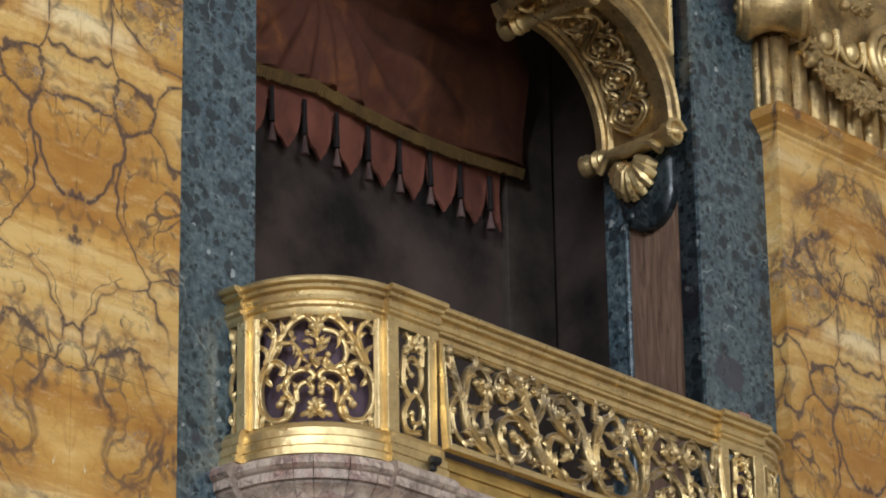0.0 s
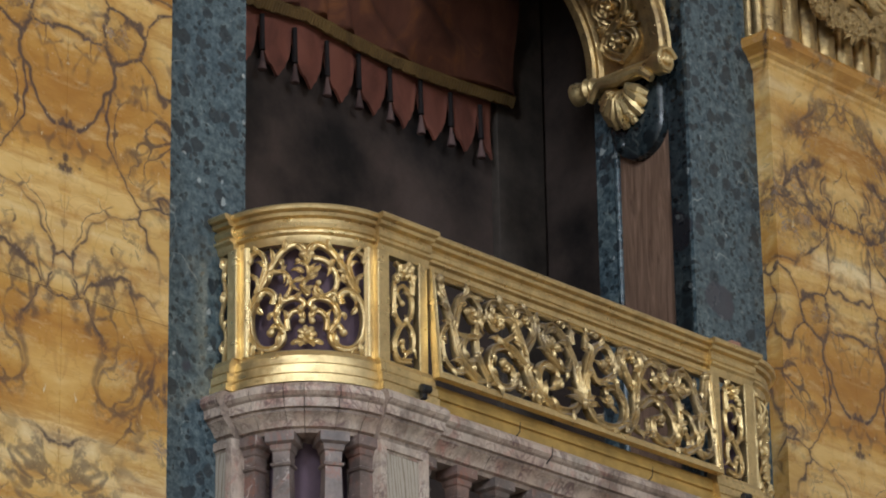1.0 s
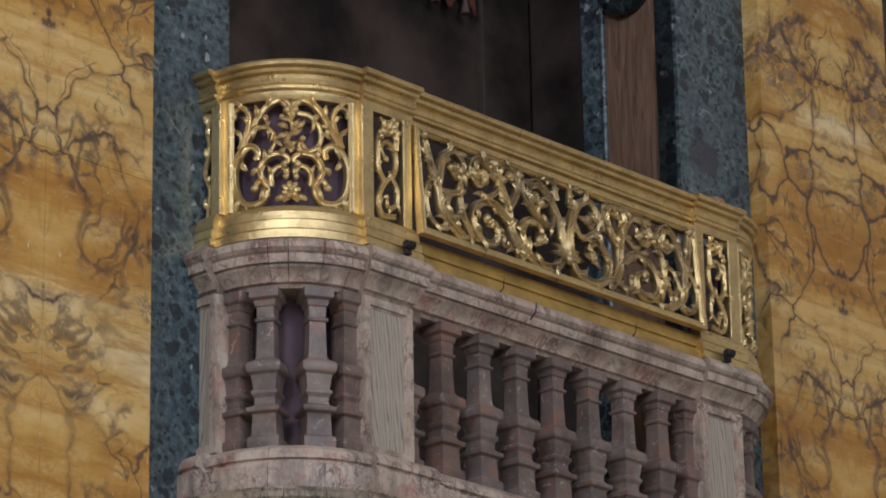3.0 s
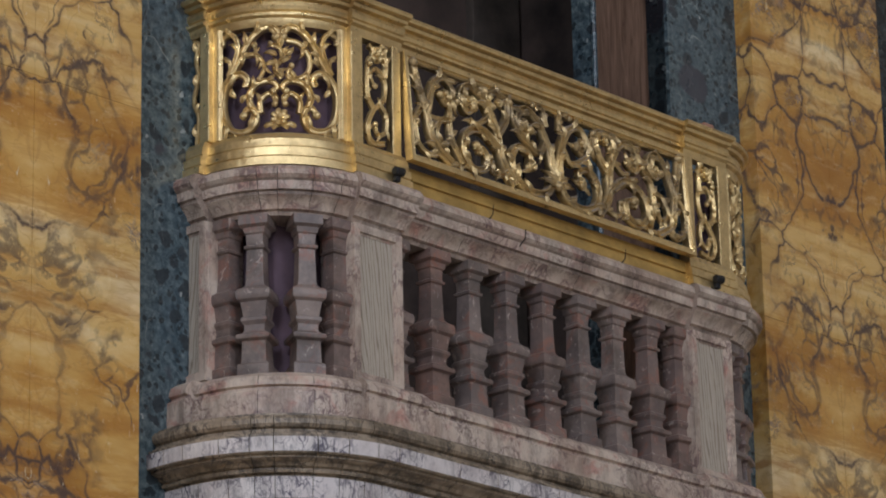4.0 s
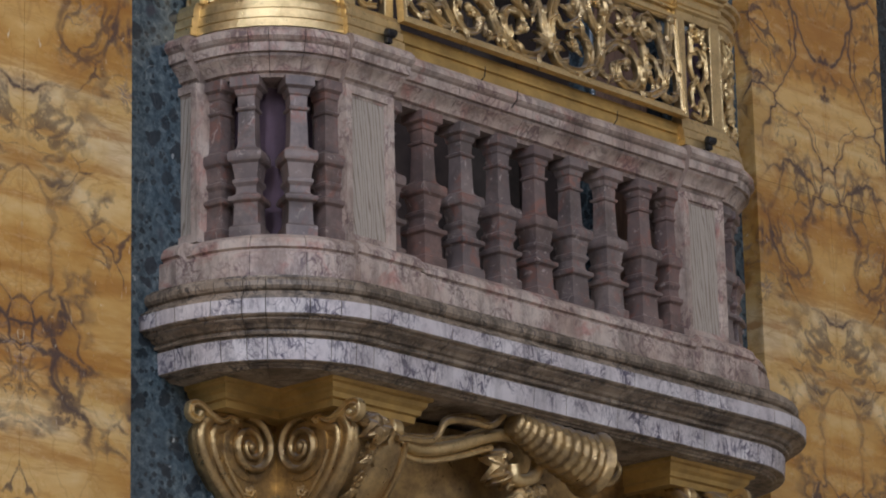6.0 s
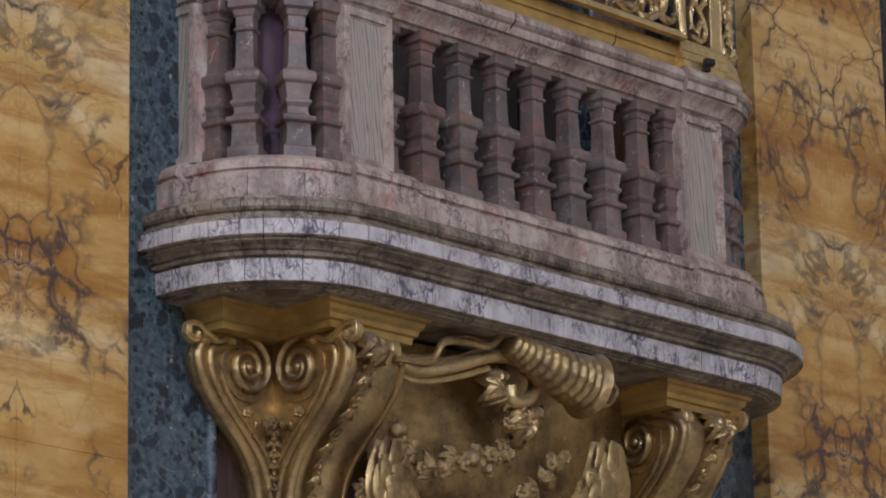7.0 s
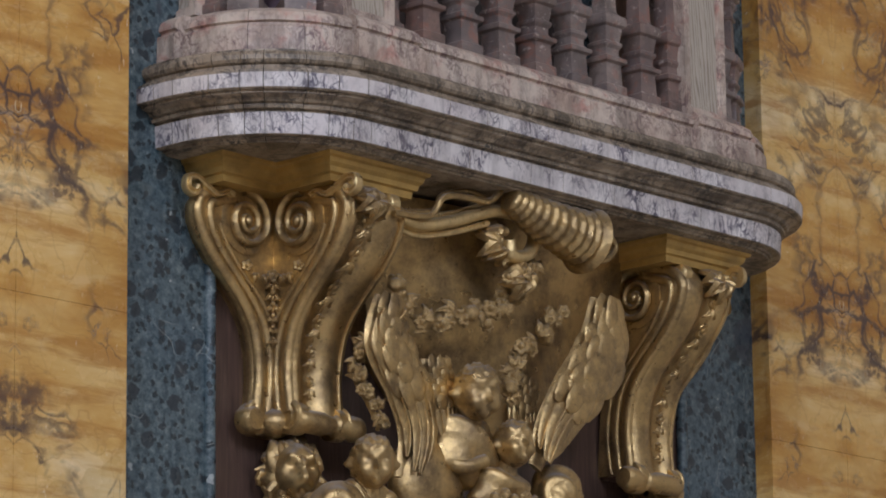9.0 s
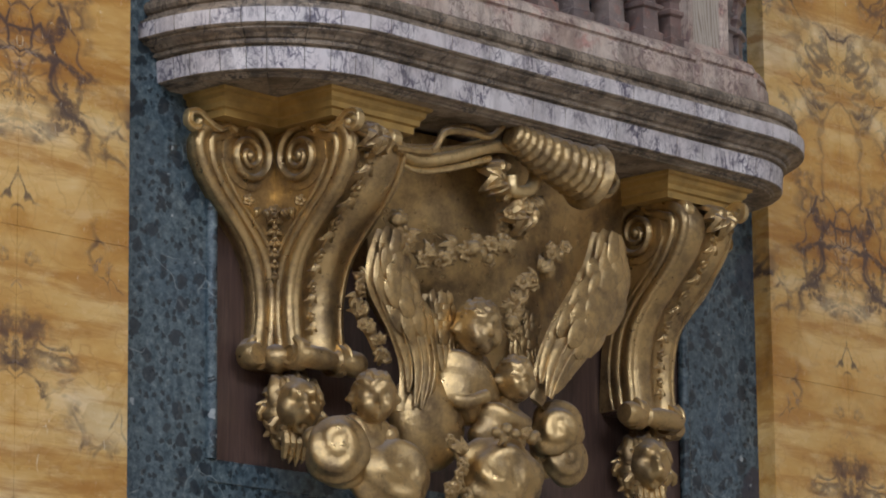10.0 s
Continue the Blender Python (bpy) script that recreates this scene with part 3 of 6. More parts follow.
# ---- the gilded parapet on the coping ----
GZ0, GZ1 = 6.836, 7.615
GBASE = [(0.34, 6.832), (0.432, 6.832), (0.432, 6.862), (0.420, 6.866), (0.420, 6.870), (0.426, 6.873), (0.424, 6.905), (0.412, 6.909), (0.412, 6.914), (0.416, 6.918), (0.412, 6.950), (0.404, 6.962), (0.398, 6.975), (0.380, 6.985), (0.34, 6.985)]
GRAIL = [(0.34, 7.448), (0.385, 7.448), (0.392, 7.462), (0.395, 7.480), (0.412, 7.488), (0.414, 7.498), (0.398, 7.502), (0.394, 7.508), (0.404, 7.514), (0.410, 7.530), (0.406, 7.546), (0.396, 7.550), (0.396, 7.555), (0.420, 7.559), (0.426, 7.572), (0.416, 7.575),
         (0.442, 7.582), (0.446, 7.594), (0.440, 7.604), (0.34, 7.610)]
parapet = thing("gilded_parapet", "carved and gilded wooden parapet with pierced scrollwork panels", "parapet")
for kind in ("side_w", "west", "pier_w", "pier_e", "east", "side_e"):
    step = {"p": 0.03, "s": 0.034}.get(kind[0], 0.0)
    part("base_moulding", moulding(GBASE, kind, step), M_GOLD, parapet, angle=25)
    part("top_rail", moulding(GRAIL, kind, step), M_GOLD, parapet, angle=25)
part("top_rail", moulding(GRAIL, "front", 0.0), M_GOLD, parapet, angle=25)
part("base_board", moulding([(0.34, 6.832), (0.425, 6.832), (0.425, 6.862), (0.412, 6.868), (0.408, 6.945), (0.34, 6.945)], "front"), M_OCHRE, parapet, "plain ochre board under the leaning panel", angle=25)


def arc_point(s, a, rho, z):
    return (s * (CX + rho * math.cos(a)), CY - rho * math.sin(a), z)


ZB, ZT = 6.975, 7.455
for s in (-1, 1):
    # flat posts at both ends of the rounded corner, drawn along the arc
    for a0, a1 in ((-0.02, 0.085), (math.pi / 2 - 0.085, math.pi / 2 + 0.02)):
        bm = bmesh.new()
        rings = []
        for k in range(5):
            a = a0 + (a1 - a0) * k / 4
            rings.append([arc_point(s, a, r, z) for r, z in ((0.36, ZB), (0.40, ZB), (0.40, ZT), (0.36, ZT))])
        sweep(bm, rings)
        part("post", bm, M_GOLD, parapet, smooth=False)
        edge = a1 if a0 < 0.1 else a0
        d = 0.05 if a0 < 0.1 else -0.05
        bm = bmesh.new()
        tube(bm, [arc_point(s, edge + d * 0.4, 0.398, z) for z in (ZB, ZT)], 0.011, 8)
        tube(bm, [arc_point(s, edge + d * 0.85, 0.392, z) for z in (ZB, ZT)], 0.007, 8)
        part("bead", bm, M_GOLD, parapet)
    # front pier posts with a pierced opening, and the side ones
    y0 = CY - 0.425
    for x0, x1 in ((PX0, PX0 + 0.05), (PX1 - 0.055, PX1 + 0.012)):
        xs = sorted((s * x0, s * x1))
        part("post", new_box((xs[0], y0, ZB), (xs[1], y0 + 0.04, ZT), 0.004), M_GOLD, parapet, smooth=False)
    xs = sorted((s * (CX + 0.385), s * (CX + 0.425)))
    part("post", new_box((xs[0], CY - 0.012, ZB), (xs[1], CY + 0.04, ZT), 0.004), M_GOLD, parapet, smooth=False)


# ---- pierced scrollwork ----
def ornament(bm, place, pts, r0, r1=None, lift=0.0, sides=6, flat=0.9, steps=6, mid=None):
    """A carved stem on a panel: pts are (u, v), place(u, v, w) gives the point w proud of the panel."""
    path = smooth_path([(p[0], p[1], 0) for p in pts], steps)
    n = len(path) - 1
    rr = []
    for i in range(n + 1):
        t = i / n
        r = r0 + ((r1 if r1 is not None else r0) - r0) * t
        if mid:
            r += mid * math.sin(math.pi * t)
        rr.append(r)
    p3 = [Vector(place(p.x, p.y, lift)) for p in path]
    nn = [Vector(place(p.x, p.y, lift + 0.1)) - Vector(place(p.x, p.y, lift)) for p in path]
    rings = []
    for i, p in enumerate(p3):
        t = (p3[min(i + 1, n)] - p3[max(i - 1, 0)]).normalized()
        nv = (nn[i] - t * nn[i].dot(t)).normalized()
        b = t.cross(nv)
        # a keeled section: a ridge in front, flat behind
        ring = []
        for k in range(sides):
            a = 2 * math.pi * k / sides + math.pi / 2
            ring.append(p + b * (rr[i] * math.cos(a)) + nv * (rr[i] * flat * (math.sin(a) if math.sin(a) > 0 else 0.5 * math.sin(a))))
        rings.append(ring)
    sweep(bm, rings)


def spiral(cx, cy, r, turns, a0, way, n=9):
    """Points from the outer end of a spiral to its eye."""
    out = []
    m = max(4, int(n * turns))
    for i in range(m + 1):
        t = i / m
        a = a0 + way * 2 * math.pi * turns * t
        q = r * (1 - 0.80 * t)
        out.append((cx + q * math.cos(a), cy + q * math.sin(a)))
    return out


def strap(bm, place, pts, w0, w1, lift=0.0, steps=5, swell=0.0, deep=1.0):
    """A carved band with two ridges and a hollow between; pts are (u, v) on the panel."""
    path = smooth_path([(p[0], p[1], 0) for p in pts], steps)
    n = len(path) - 1
    p3 = [Vector(place(p.x, p.y, lift)) for p in path]
    rings = []
    for i, p in enumerate(p3):
        t = i / n
        w = w0 + (w1 - w0) * t + swell * math.sin(math.pi * t)
        tan = (p3[min(i + 1, n)] - p3[max(i - 1, 0)]).normalized()
        nv = Vector(place(path[i].x, path[i].y, lift + 0.1)) - p
        nv = (nv - tan * nv.dot(tan)).normalized()
        b = tan.cross(nv)
        rings.append([p + b * (w * x) + nv * (w * deep * h) for x, h in ((-1, -0.9), (-1, 0.35), (-0.72, 0.72), (-0.35, 0.22), (0.15, 0.18), (0.55, 0.95), (0.9, 0.75), (1, 0.2), (1, -0.9))])
    sweep(bm, rings)


def leaf(bm, place, u, v, ang, length, width, lift=0.004, bend=0.35):
    """A pointed carved leaf with a keel that curls up and over at its tip."""
    rings = []
    pts = []
    for i in range(7):
        t = i / 6
        a = ang + bend * 1.6 * t * t
        last = pts[-1] if pts else (u, v)
        pts.append((last[0] + length / 6 * math.cos(a) * (i > 0), last[1] + length / 6 * math.sin(a) * (i > 0)))
    for i, (x, y) in enumerate(pts):
        t = i / 6
        w = width * (0.55, 1.0, 1.15, 1.0, 0.75, 0.45, 0.08)[i]
        a = ang + bend * 1.6 * t * t
        up = lift + width * 1.1 * math.sin(math.pi * min(1, t * 1.15)) ** 1.0
        dx, dy = -math.sin(a), math.cos(a)
        rings.append([place(x + dx * w * q, y + dy * w * q, up + width * h) for q, h in ((-1, 0.0), (-0.45, 0.38), (-0.12, 0.12), (0.12, 0.12), (0.5, 0.55), (1, 0.0), (0.4, -0.6), (-0.4, -0.6))])
    sweep(bm, rings)


def scroll(bm, place, pts, w0, w1, lift=0.006, leaves=3, side=1, size=3.2, seed=1, eye=True):
    """A scroll: a carved band that ends in a bead, with leaves breaking out along one side."""
    strap(bm, place, pts, w0, w1, lift)
    rng = random.Random(seed)
    path = smooth_path([(p[0], p[1], 0) for p in pts], 5)
    if eye:
        ball(bm, place(path[-1].x, path[-1].y, lift + 0.004), w1 * 1.5, 8, 6)
    n = len(path)
    for k in range(leaves):
        i = int(n * (0.12 + 0.62 * (k + 0.5) / max(1, leaves)))
        d = path[min(i + 1, n - 1)] - path[i]
        a = math.atan2(d.y, d.x)
        q = side if k % 3 else -side
        leaf(bm, place, path[i].x, path[i].y, a + q * 0.55, w0 * size * rng.uniform(0.85, 1.25), w0 * 0.66, lift + 0.002, q * rng.uniform(0.3, 0.7))


def rosette(bm, place, u, v, r, petals=6, lift=0.006):
    """A flower in one skin: lobed rim, hollow, raised eye."""
    rings = []
    for f, h in ((0.98, -0.004), (1.0, 0.004), (0.86, 0.016), (0.60, 0.010), (0.36, 0.008), (0.30, 0.018), (0.16, 0.024), (0.03, 0.026)):
        ring = []
        for k in range(petals * 6):
            a = 2 * math.pi * k / (petals * 6)
            lobe = 1 - 0.32 * (1 - abs(math.cos(petals * a / 2))) ** 1.5 if f > 0.4 else 1
            ring.append(place(u + r * f * lobe * math.cos(a), v + r * f * lobe * math.sin(a), lift + h * r / 0.04))
        rings.append(ring)
    sweep(bm, rings)


def corner_place(s):
    def place(u, v, w):
        return arc_point(s, math.pi / 4 + u / 0.385, 0.378 + w, v)
    return place


HW, VB, VH = 0.262, 6.985, 0.462
CORNER = [
    # control points as shares of half the width and of the height, thickness, leaves, their side
    ([(-0.55, 0.44), (-0.52, 0.51), (-0.64, 0.57), (-0.83, 0.53), (-0.95, 0.38), (-0.93, 0.20), (-0.79, 0.06), (-0.56, 0.02), (-0.39, 0.09), (-0.39, 0.20), (-0.51, 0.23), (-0.57, 0.17)], 0.0125, 4, 1),
    ([(-0.79, 0.58), (-0.66, 0.70), (-0.53, 0.83), (-0.37, 0.94), (-0.18, 0.99), (-0.03, 0.95), (-0.06, 0.89)], 0.0125, 4, -1),
    ([(-0.84, 0.57), (-0.70, 0.74), (-0.68, 0.87), (-0.79, 0.96), (-0.94, 0.94), (-0.96, 0.88)], 0.010, 2, 1),
    ([(-0.80, 0.62), (-0.84, 0.72), (-0.97, 0.77)], 0.007, 1, 1),
    ([(-0.34, 0.16), (-0.47, 0.28), (-0.48, 0.37), (-0.36, 0.46), (-0.16, 0.48), (-0.04, 0.43), (-0.10, 0.38)], 0.011, 3, -1),
    ([(-0.30, 0.18), (-0.31, 0.29), (-0.19, 0.36), (-0.06, 0.33), (-0.08, 0.26)], 0.0095, 2, 1),
    ([(-0.97, 0.10), (-0.90, 0.03), (-0.72, 0.0)], 0.006, 1, -1),
]
CORNER_LEAVES = [(-0.62, 0.30, 2.2, 0.05), (-0.72, 0.36, 0.9, 0.05), (-0.12, 0.03, 2.3, 0.06), (-0.25, 0.05, 2.8, 0.06), (-0.05, 0.52, 2.2, 0.06), (-0.42, 0.86, 4.2, 0.05), (-0.58, 0.74, 4.6, 0.05)]
for s in (-1, 1):
    place = corner_place(s)
    for side in (-1, 1):
        bm = bmesh.new()
        for n, (pts, r, count, way) in enumerate(CORNER):
            scroll(bm, place, [(-side * x * HW, VB + y * VH) for x, y in pts], r * 1.32, r * 1.0, 0.006, count, way * side, 3.6, n)
        for x, y, a, ln in CORNER_LEAVES:
            leaf(bm, place, -side * x * HW, VB + y * VH, a if side > 0 else math.pi - a, ln, 0.011, 0.008, 0.5 * side)
        part("scrollwork", bm, M_GOLD, parapet, "gilded openwork of scrolls and leaves")
    bm = bmesh.new()
    # crooked middle: a leafy vase and one large curl beside it
    for n, (pts, r, count, way) in enumerate((([(0.10, 0.86), (0.31, 0.83), (0.47, 0.70), (0.44, 0.57), (0.27, 0.50), (0.13, 0.55), (0.18, 0.62)], 0.0115, 3, 1), ([(-0.53, 0.74), (-0.36, 0.73), (-0.24, 0.62), (-0.32, 0.50)], 0.010, 3, -1),
                                              ([(0.02, 0.50), (-0.08, 0.60), (0.05, 0.70), (-0.02, 0.80), (-0.14, 0.83)], 0.010, 4, 1))):
        scroll(bm, place, [(-s * x * HW, VB + y * VH) for x, y in pts], r * 1.1, r * 0.8, 0.008, count + 1, way, 4.2, 20 + n)
    for x, y, q in ((0.0, 0.80, 1.2), (0.02, 0.80, 1.9), (-0.05, 0.72, 2.6), (0.08, 0.72, 0.5), (0.0, 0.66, 0.2), (-0.05, 0.64, 3.0)):
        leaf(bm, place, x * HW, VB + y * VH, q, 0.055, 0.011, 0.010, 0.5)
    part("scrollwork", bm, M_GOLD, parapet, "gilded openwork of scrolls and leaves")
    bm = bmesh.new()
    rosette(bm, place, 0.0, VB + 0.13 * VH, 0.042, 7, 0.012)
    part("rosette", bm, M_GOLD, parapet)

    # narrow pierced panels of the front posts: a stem with curls on both sides
    def narrow(u, v, w, s=s):
        return (s * (1.063 + u), CY - 0.410 - w, v)
    bm = bmesh.new()
    for n, pts in enumerate(([(-0.045, 7.01), (0.03, 7.00), (0.055, 7.06), (0.02, 7.14), (-0.04, 7.20), (-0.05, 7.28), (0.0, 7.33), (0.035, 7.29), (0.01, 7.25)], [(0.02, 7.15), (0.055, 7.20), (0.055, 7.29), (0.045, 7.36)],
                             [(-0.01, 7.18), (-0.05, 7.13), (-0.045, 7.06), (0.0, 7.04), (0.015, 7.08)], [(-0.045, 7.30), (-0.05, 7.38), (-0.03, 7.43)], [(0.05, 7.42), (0.025, 7.40), (0.045, 7.34)])):
        scroll(bm, narrow, pts, 0.012, 0.009, 0.004 + 0.002 * n, 3, 1 if n % 2 else -1, 3.4, 70 + n)
    rosette(bm, narrow, 0.0, 7.390, 0.038, 7, 0.010)
    part("scrollwork", bm, M_GOLD, parapet, "gilded openwork of scrolls and leaves")

    # side panel next to the wall: one upright wavy scroll
    def side_place(u, v, w, s=s):
        return (s * (CX + 0.40 + w), CY + 0.075 + u, v)
    bm = bmesh.new()
    ornament(bm, side_place, [(0.0, 6.985), (-0.012, 7.10), (0.018, 7.18), (-0.008, 7.28), (0.006, 7.36), (-0.01, 7.42), (0.02, 7.44)], 0.012, 0.012, 0.004, 8, 1.0)
    for v, a in ((7.02, 1.2), (7.12, 1.9), (7.24, 1.3), (7.33, 1.8), (7.39, 1.2)):
        leaf(bm, side_place, 0.0, v, a, 0.06, 0.011, 0.006)
    part("scrollwork", bm, M_GOLD, parapet, "gilded openwork of scrolls and leaves")

# ---- the leaning front panel, hung between the posts ----
PB, PT = 6.955, 7.446
PYB, PYT = -0.056, -0.016


def front_place(u, v, w):
    t = (v - PB) / (PT - PB)
    return (u, PYB + (PYT - PYB) * t - w, v)


panel = part("front_panel", bmesh.new(), M_GOLD, parapet, "leaning gilded panel of pierced scrollwork")
PW = 0.915


def bar(a, b, width, depth, inward):
    """A frame bar from a to b on the panel, with a stepped inner edge."""
    ux, uz = b[0] - a[0], b[1] - a[1]
    ln = math.hypot(ux, uz)
    nx, nz = inward
    bm = bmesh.new()
    rings = []
    for end, p in ((0, a), (1, b)):
        cut = 1 if end == 0 else -1
        ring = []
        for o, w in ((0, -0.02), (0, depth), (width * 0.45, depth), (width * 0.55, depth * 0.6), (width * 0.8, depth * 0.75), (width, depth * 0.3), (width, -0.02)):
            ring.append(front_place(p[0] + nx * o + cut * ux / ln * o, p[1] + nz * o + cut * uz / ln * o, w))
        rings.append(ring)
    sweep(bm, rings)
    part("frame_bar", bm, M_GOLD, panel, smooth=False)


bar((-PW, PB), (PW, PB), 0.036, 0.020, (0, 1))
bar((-PW, PT), (PW, PT), 0.034, 0.020, (0, -1))
bar((-PW, PB), (-PW, PT), 0.032, 0.020, (1, 0))
bar((PW, PB), (PW, PT), 0.032, 0.020, (-1, 0))
for side in (-1, 1):
    rng = random.Random(11)

    def half(u, v, w, side=side):
        return front_place(side * u, v, w)
    bm = bmesh.new()
    # C- and S-scrolls from the middle outwards
    FRONT = [
        ([(0.02, 7.13), (0.05, 7.03), (0.15, 6.995), (0.25, 7.03), (0.28, 7.12), (0.23, 7.19), (0.16, 7.17), (0.17, 7.11)], 0.0165, 4, -1),
        ([(0.02, 7.06), (0.03, 7.20), (0.09, 7.33), (0.17, 7.38), (0.225, 7.33), (0.20, 7.265), (0.15, 7.285)], 0.0165, 4, 1),
        ([(0.06, 7.25), (0.10, 7.19), (0.17, 7.22), (0.24, 7.28), (0.27, 7.38)], 0.012, 3, -1),
        ([(0.27, 7.00), (0.345, 7.10), (0.37, 7.24), (0.44, 7.36), (0.53, 7.39), (0.58, 7.33), (0.545, 7.27), (0.50, 7.30)], 0.0175, 5, 1),
        ([(0.365, 7.20), (0.30, 7.29), (0.29, 7.38), (0.35, 7.405), (0.41, 7.375), (0.38, 7.335)], 0.0135, 3, -1),
        ([(0.37, 7.14), (0.46, 7.20), (0.56, 7.17), (0.595, 7.08), (0.54, 7.01), (0.46, 7.03), (0.455, 7.10), (0.51, 7.12)], 0.016, 4, 1),
        ([(0.60, 7.01), (0.655, 7.12), (0.65, 7.24), (0.60, 7.30)], 0.0135, 3, -1),
        ([(0.67, 7.00), (0.77, 7.07), (0.80, 7.20), (0.84, 7.32), (0.86, 7.41)], 0.016, 3, -1),
        ([(0.80, 7.20), (0.75, 7.34), (0.68, 7.385), (0.63, 7.33), (0.67, 7.27), (0.715, 7.30)], 0.0145, 4, 1),
        ([(0.82, 7.22), (0.87, 7.15), (0.86, 7.05), (0.80, 7.01), (0.765, 7.03)], 0.012, 2, -1),
        ([(0.66, 7.20), (0.72, 7.18), (0.745, 7.11), (0.70, 7.07), (0.67, 7.11)], 0.0115, 2, 1),
        ([(0.04, 7.33), (0.06, 7.41), (0.12, 7.41)], 0.010, 2, 1),
        ([(0.44, 7.41), (0.40, 7.30), (0.46, 7.24), (0.52, 7.22)], 0.011, 2, 1),
        ([(0.30, 7.06), (0.345, 7.03), (0.41, 7.03), (0.42, 7.09)], 0.010, 2, -1),
    ]
    for n, (pts, r, count, way) in enumerate(FRONT):
        bm = bmesh.new()
        scroll(bm, half, pts, r * 1.28, r * 0.95, 0.004 + 0.004 * (n % 3), count + 1, way * side, 3.6, 40 + n)
        for k in range(2):
            u, v = pts[rng.randrange(len(pts))]
            leaf(bm, half, u, v, rng.uniform(0, 6.28), rng.uniform(0.05, 0.075), 0.0115, 0.004, rng.choice((-0.6, 0.6)))
        part("scrollwork", bm, M_PANELGOLD, panel, "gilded openwork of scrolls and leaves")
    for u, v, r in ((0.16, 7.12, 0.030), (0.185, 7.31, 0.026), (0.50, 7.105, 0.030), (0.53, 7.32, 0.028), (0.68, 7.31, 0.027), (0.345, 7.36, 0.026)):
        bm = bmesh.new()
        rosette(bm, half, u, v, r, 6, 0.014)
        part("rosette", bm, M_PANELGOLD, panel)
for k, a in enumerate((0.35, 0.8, 1.2, 1.57, 1.94, 2.34, 2.79)):
    bm = bmesh.new()
    leaf(bm, front_place, 0, 7.06, a, 0.15 if k == 3 else 0.11, 0.017, 0.008, 0.3 * (1 if a > 1.57 else -1) * (k != 3))
    part("palmette_leaf", bm, M_PANELGOLD, panel)
bm = bmesh.new()
ball(bm, front_place(0, 7.06, 0.02), 0.024, 10, 7)
part("palmette_eye", bm, M_PANELGOLD, panel)

# slanting lath in the gap below the panel
bm = bmesh.new()
box(bm, (-0.86, -0.020, 6.886), (0.90, 0.0, 6.900), 0.003)
part("lath", bm, M_OCHRE, parapet, smooth=False)


# ---- carved heads ----
# direction (side, forward, up), angular size, height as a share of the radius; sides are mirrored
PUTTO = [((0.30, 0.9, 0.30), 0.22, 0.05), ((0.33, 0.9, 0.08), 0.17, -0.10), ((0.33, 0.92, 0.06), 0.09, 0.06), ((0, 1, -0.12), 0.11, 0.20), ((0, 1, 0.08), 0.10, 0.07), ((0.46, 0.78, -0.32), 0.30, 0.10), ((0, 0.93, -0.38), 0.11, 0.09),
         ((0, 0.9, -0.455), 0.05, -0.09), ((0, 0.88, -0.53), 0.10, 0.09), ((0, 0.8, -0.74), 0.18, 0.12), ((0.97, -0.05, -0.05), 0.16, 0.12)]
LION = [((0.25, 0.93, -0.32), 0.30, 0.30), ((0, 0.97, -0.10), 0.16, 0.34), ((0, 0.95, 0.20), 0.18, 0.26), ((0.40, 0.82, 0.42), 0.20, 0.22), ((0.36, 0.88, 0.20), 0.13, -0.16), ((0.36, 0.9, 0.19), 0.06, 0.06), ((0.68, 0.6, -0.08), 0.30, 0.12),
        ((0, 0.88, -0.52), 0.12, -0.30), ((0, 0.78, -0.72), 0.20, 0.20), ((0, 0.80, 0.62), 0.30, 0.10)]


def carved_head(bm, c, r, f, features, scale, hair, depth):
    """A head from one round lump whose skin is pushed out and in; hair raises wavy locks on the crown."""
    f = Vector(f).normalized()
    sd = f.cross(Vector((0, 0, 1))).normalized()
    up = sd.cross(f)
    dirs = [(Vector((d[0] * q, d[1], d[2])).normalized(), size, h) for d, size, h in features for q in ((1, -1) if d[0] else (1,))]
    for v in ball(bm, Vector((0, 0, 0)), 1.0, 56, 42):
        n = v.co.normalized()
        h = sum(depth * a * math.exp(-(n.angle(d, 0.0) / size) ** 2) for d, size, a in dirs)
        if hair and (n.z > 0.42 + 0.10 * noise.noise(n * 4) or (n.y < 0.18 and n.z > -0.55)):
            w = Vector((n.x * 3.2, n.y * 3.2, n.z * 4.5))
            h += 0.085 + 0.045 * math.sin(16 * n.z + 9 * noise.noise(w * 0.6) + 5 * n.x) + 0.07 * noise.noise(w * 1.6 + Vector((r * 50, 0, 0)))
        k = r * (1 + h)
        v.co = Vector(c) + sd * (n.x * scale[0] * k) + f * (n.y * scale[1] * k) + up * (n.z * scale[2] * k)


# ---- gilded corner consoles under the slab ----
PROFILE = [(5.305, 0.44), (5.27, 0.500), (5.21, 0.543), (5.14, 0.540), (5.07, 0.505), (5.00, 0.448), (4.92, 0.365), (4.84, 0.290), (4.76, 0.240), (4.66, 0.212), (4.56, 0.204), (4.46, 0.212), (4.41, 0.222)]
BACK = [(5.305, 0.06), (5.27, 0.06), (5.21, 0.06), (5.14, 0.06), (5.07, 0.07), (5.00, 0.09), (4.92, 0.09), (4.84, 0.07), (4.76, 0.05), (4.66, 0.03), (4.56, 0.02), (4.46, 0.01), (4.41, 0.01)]
WALL_P = 0.53


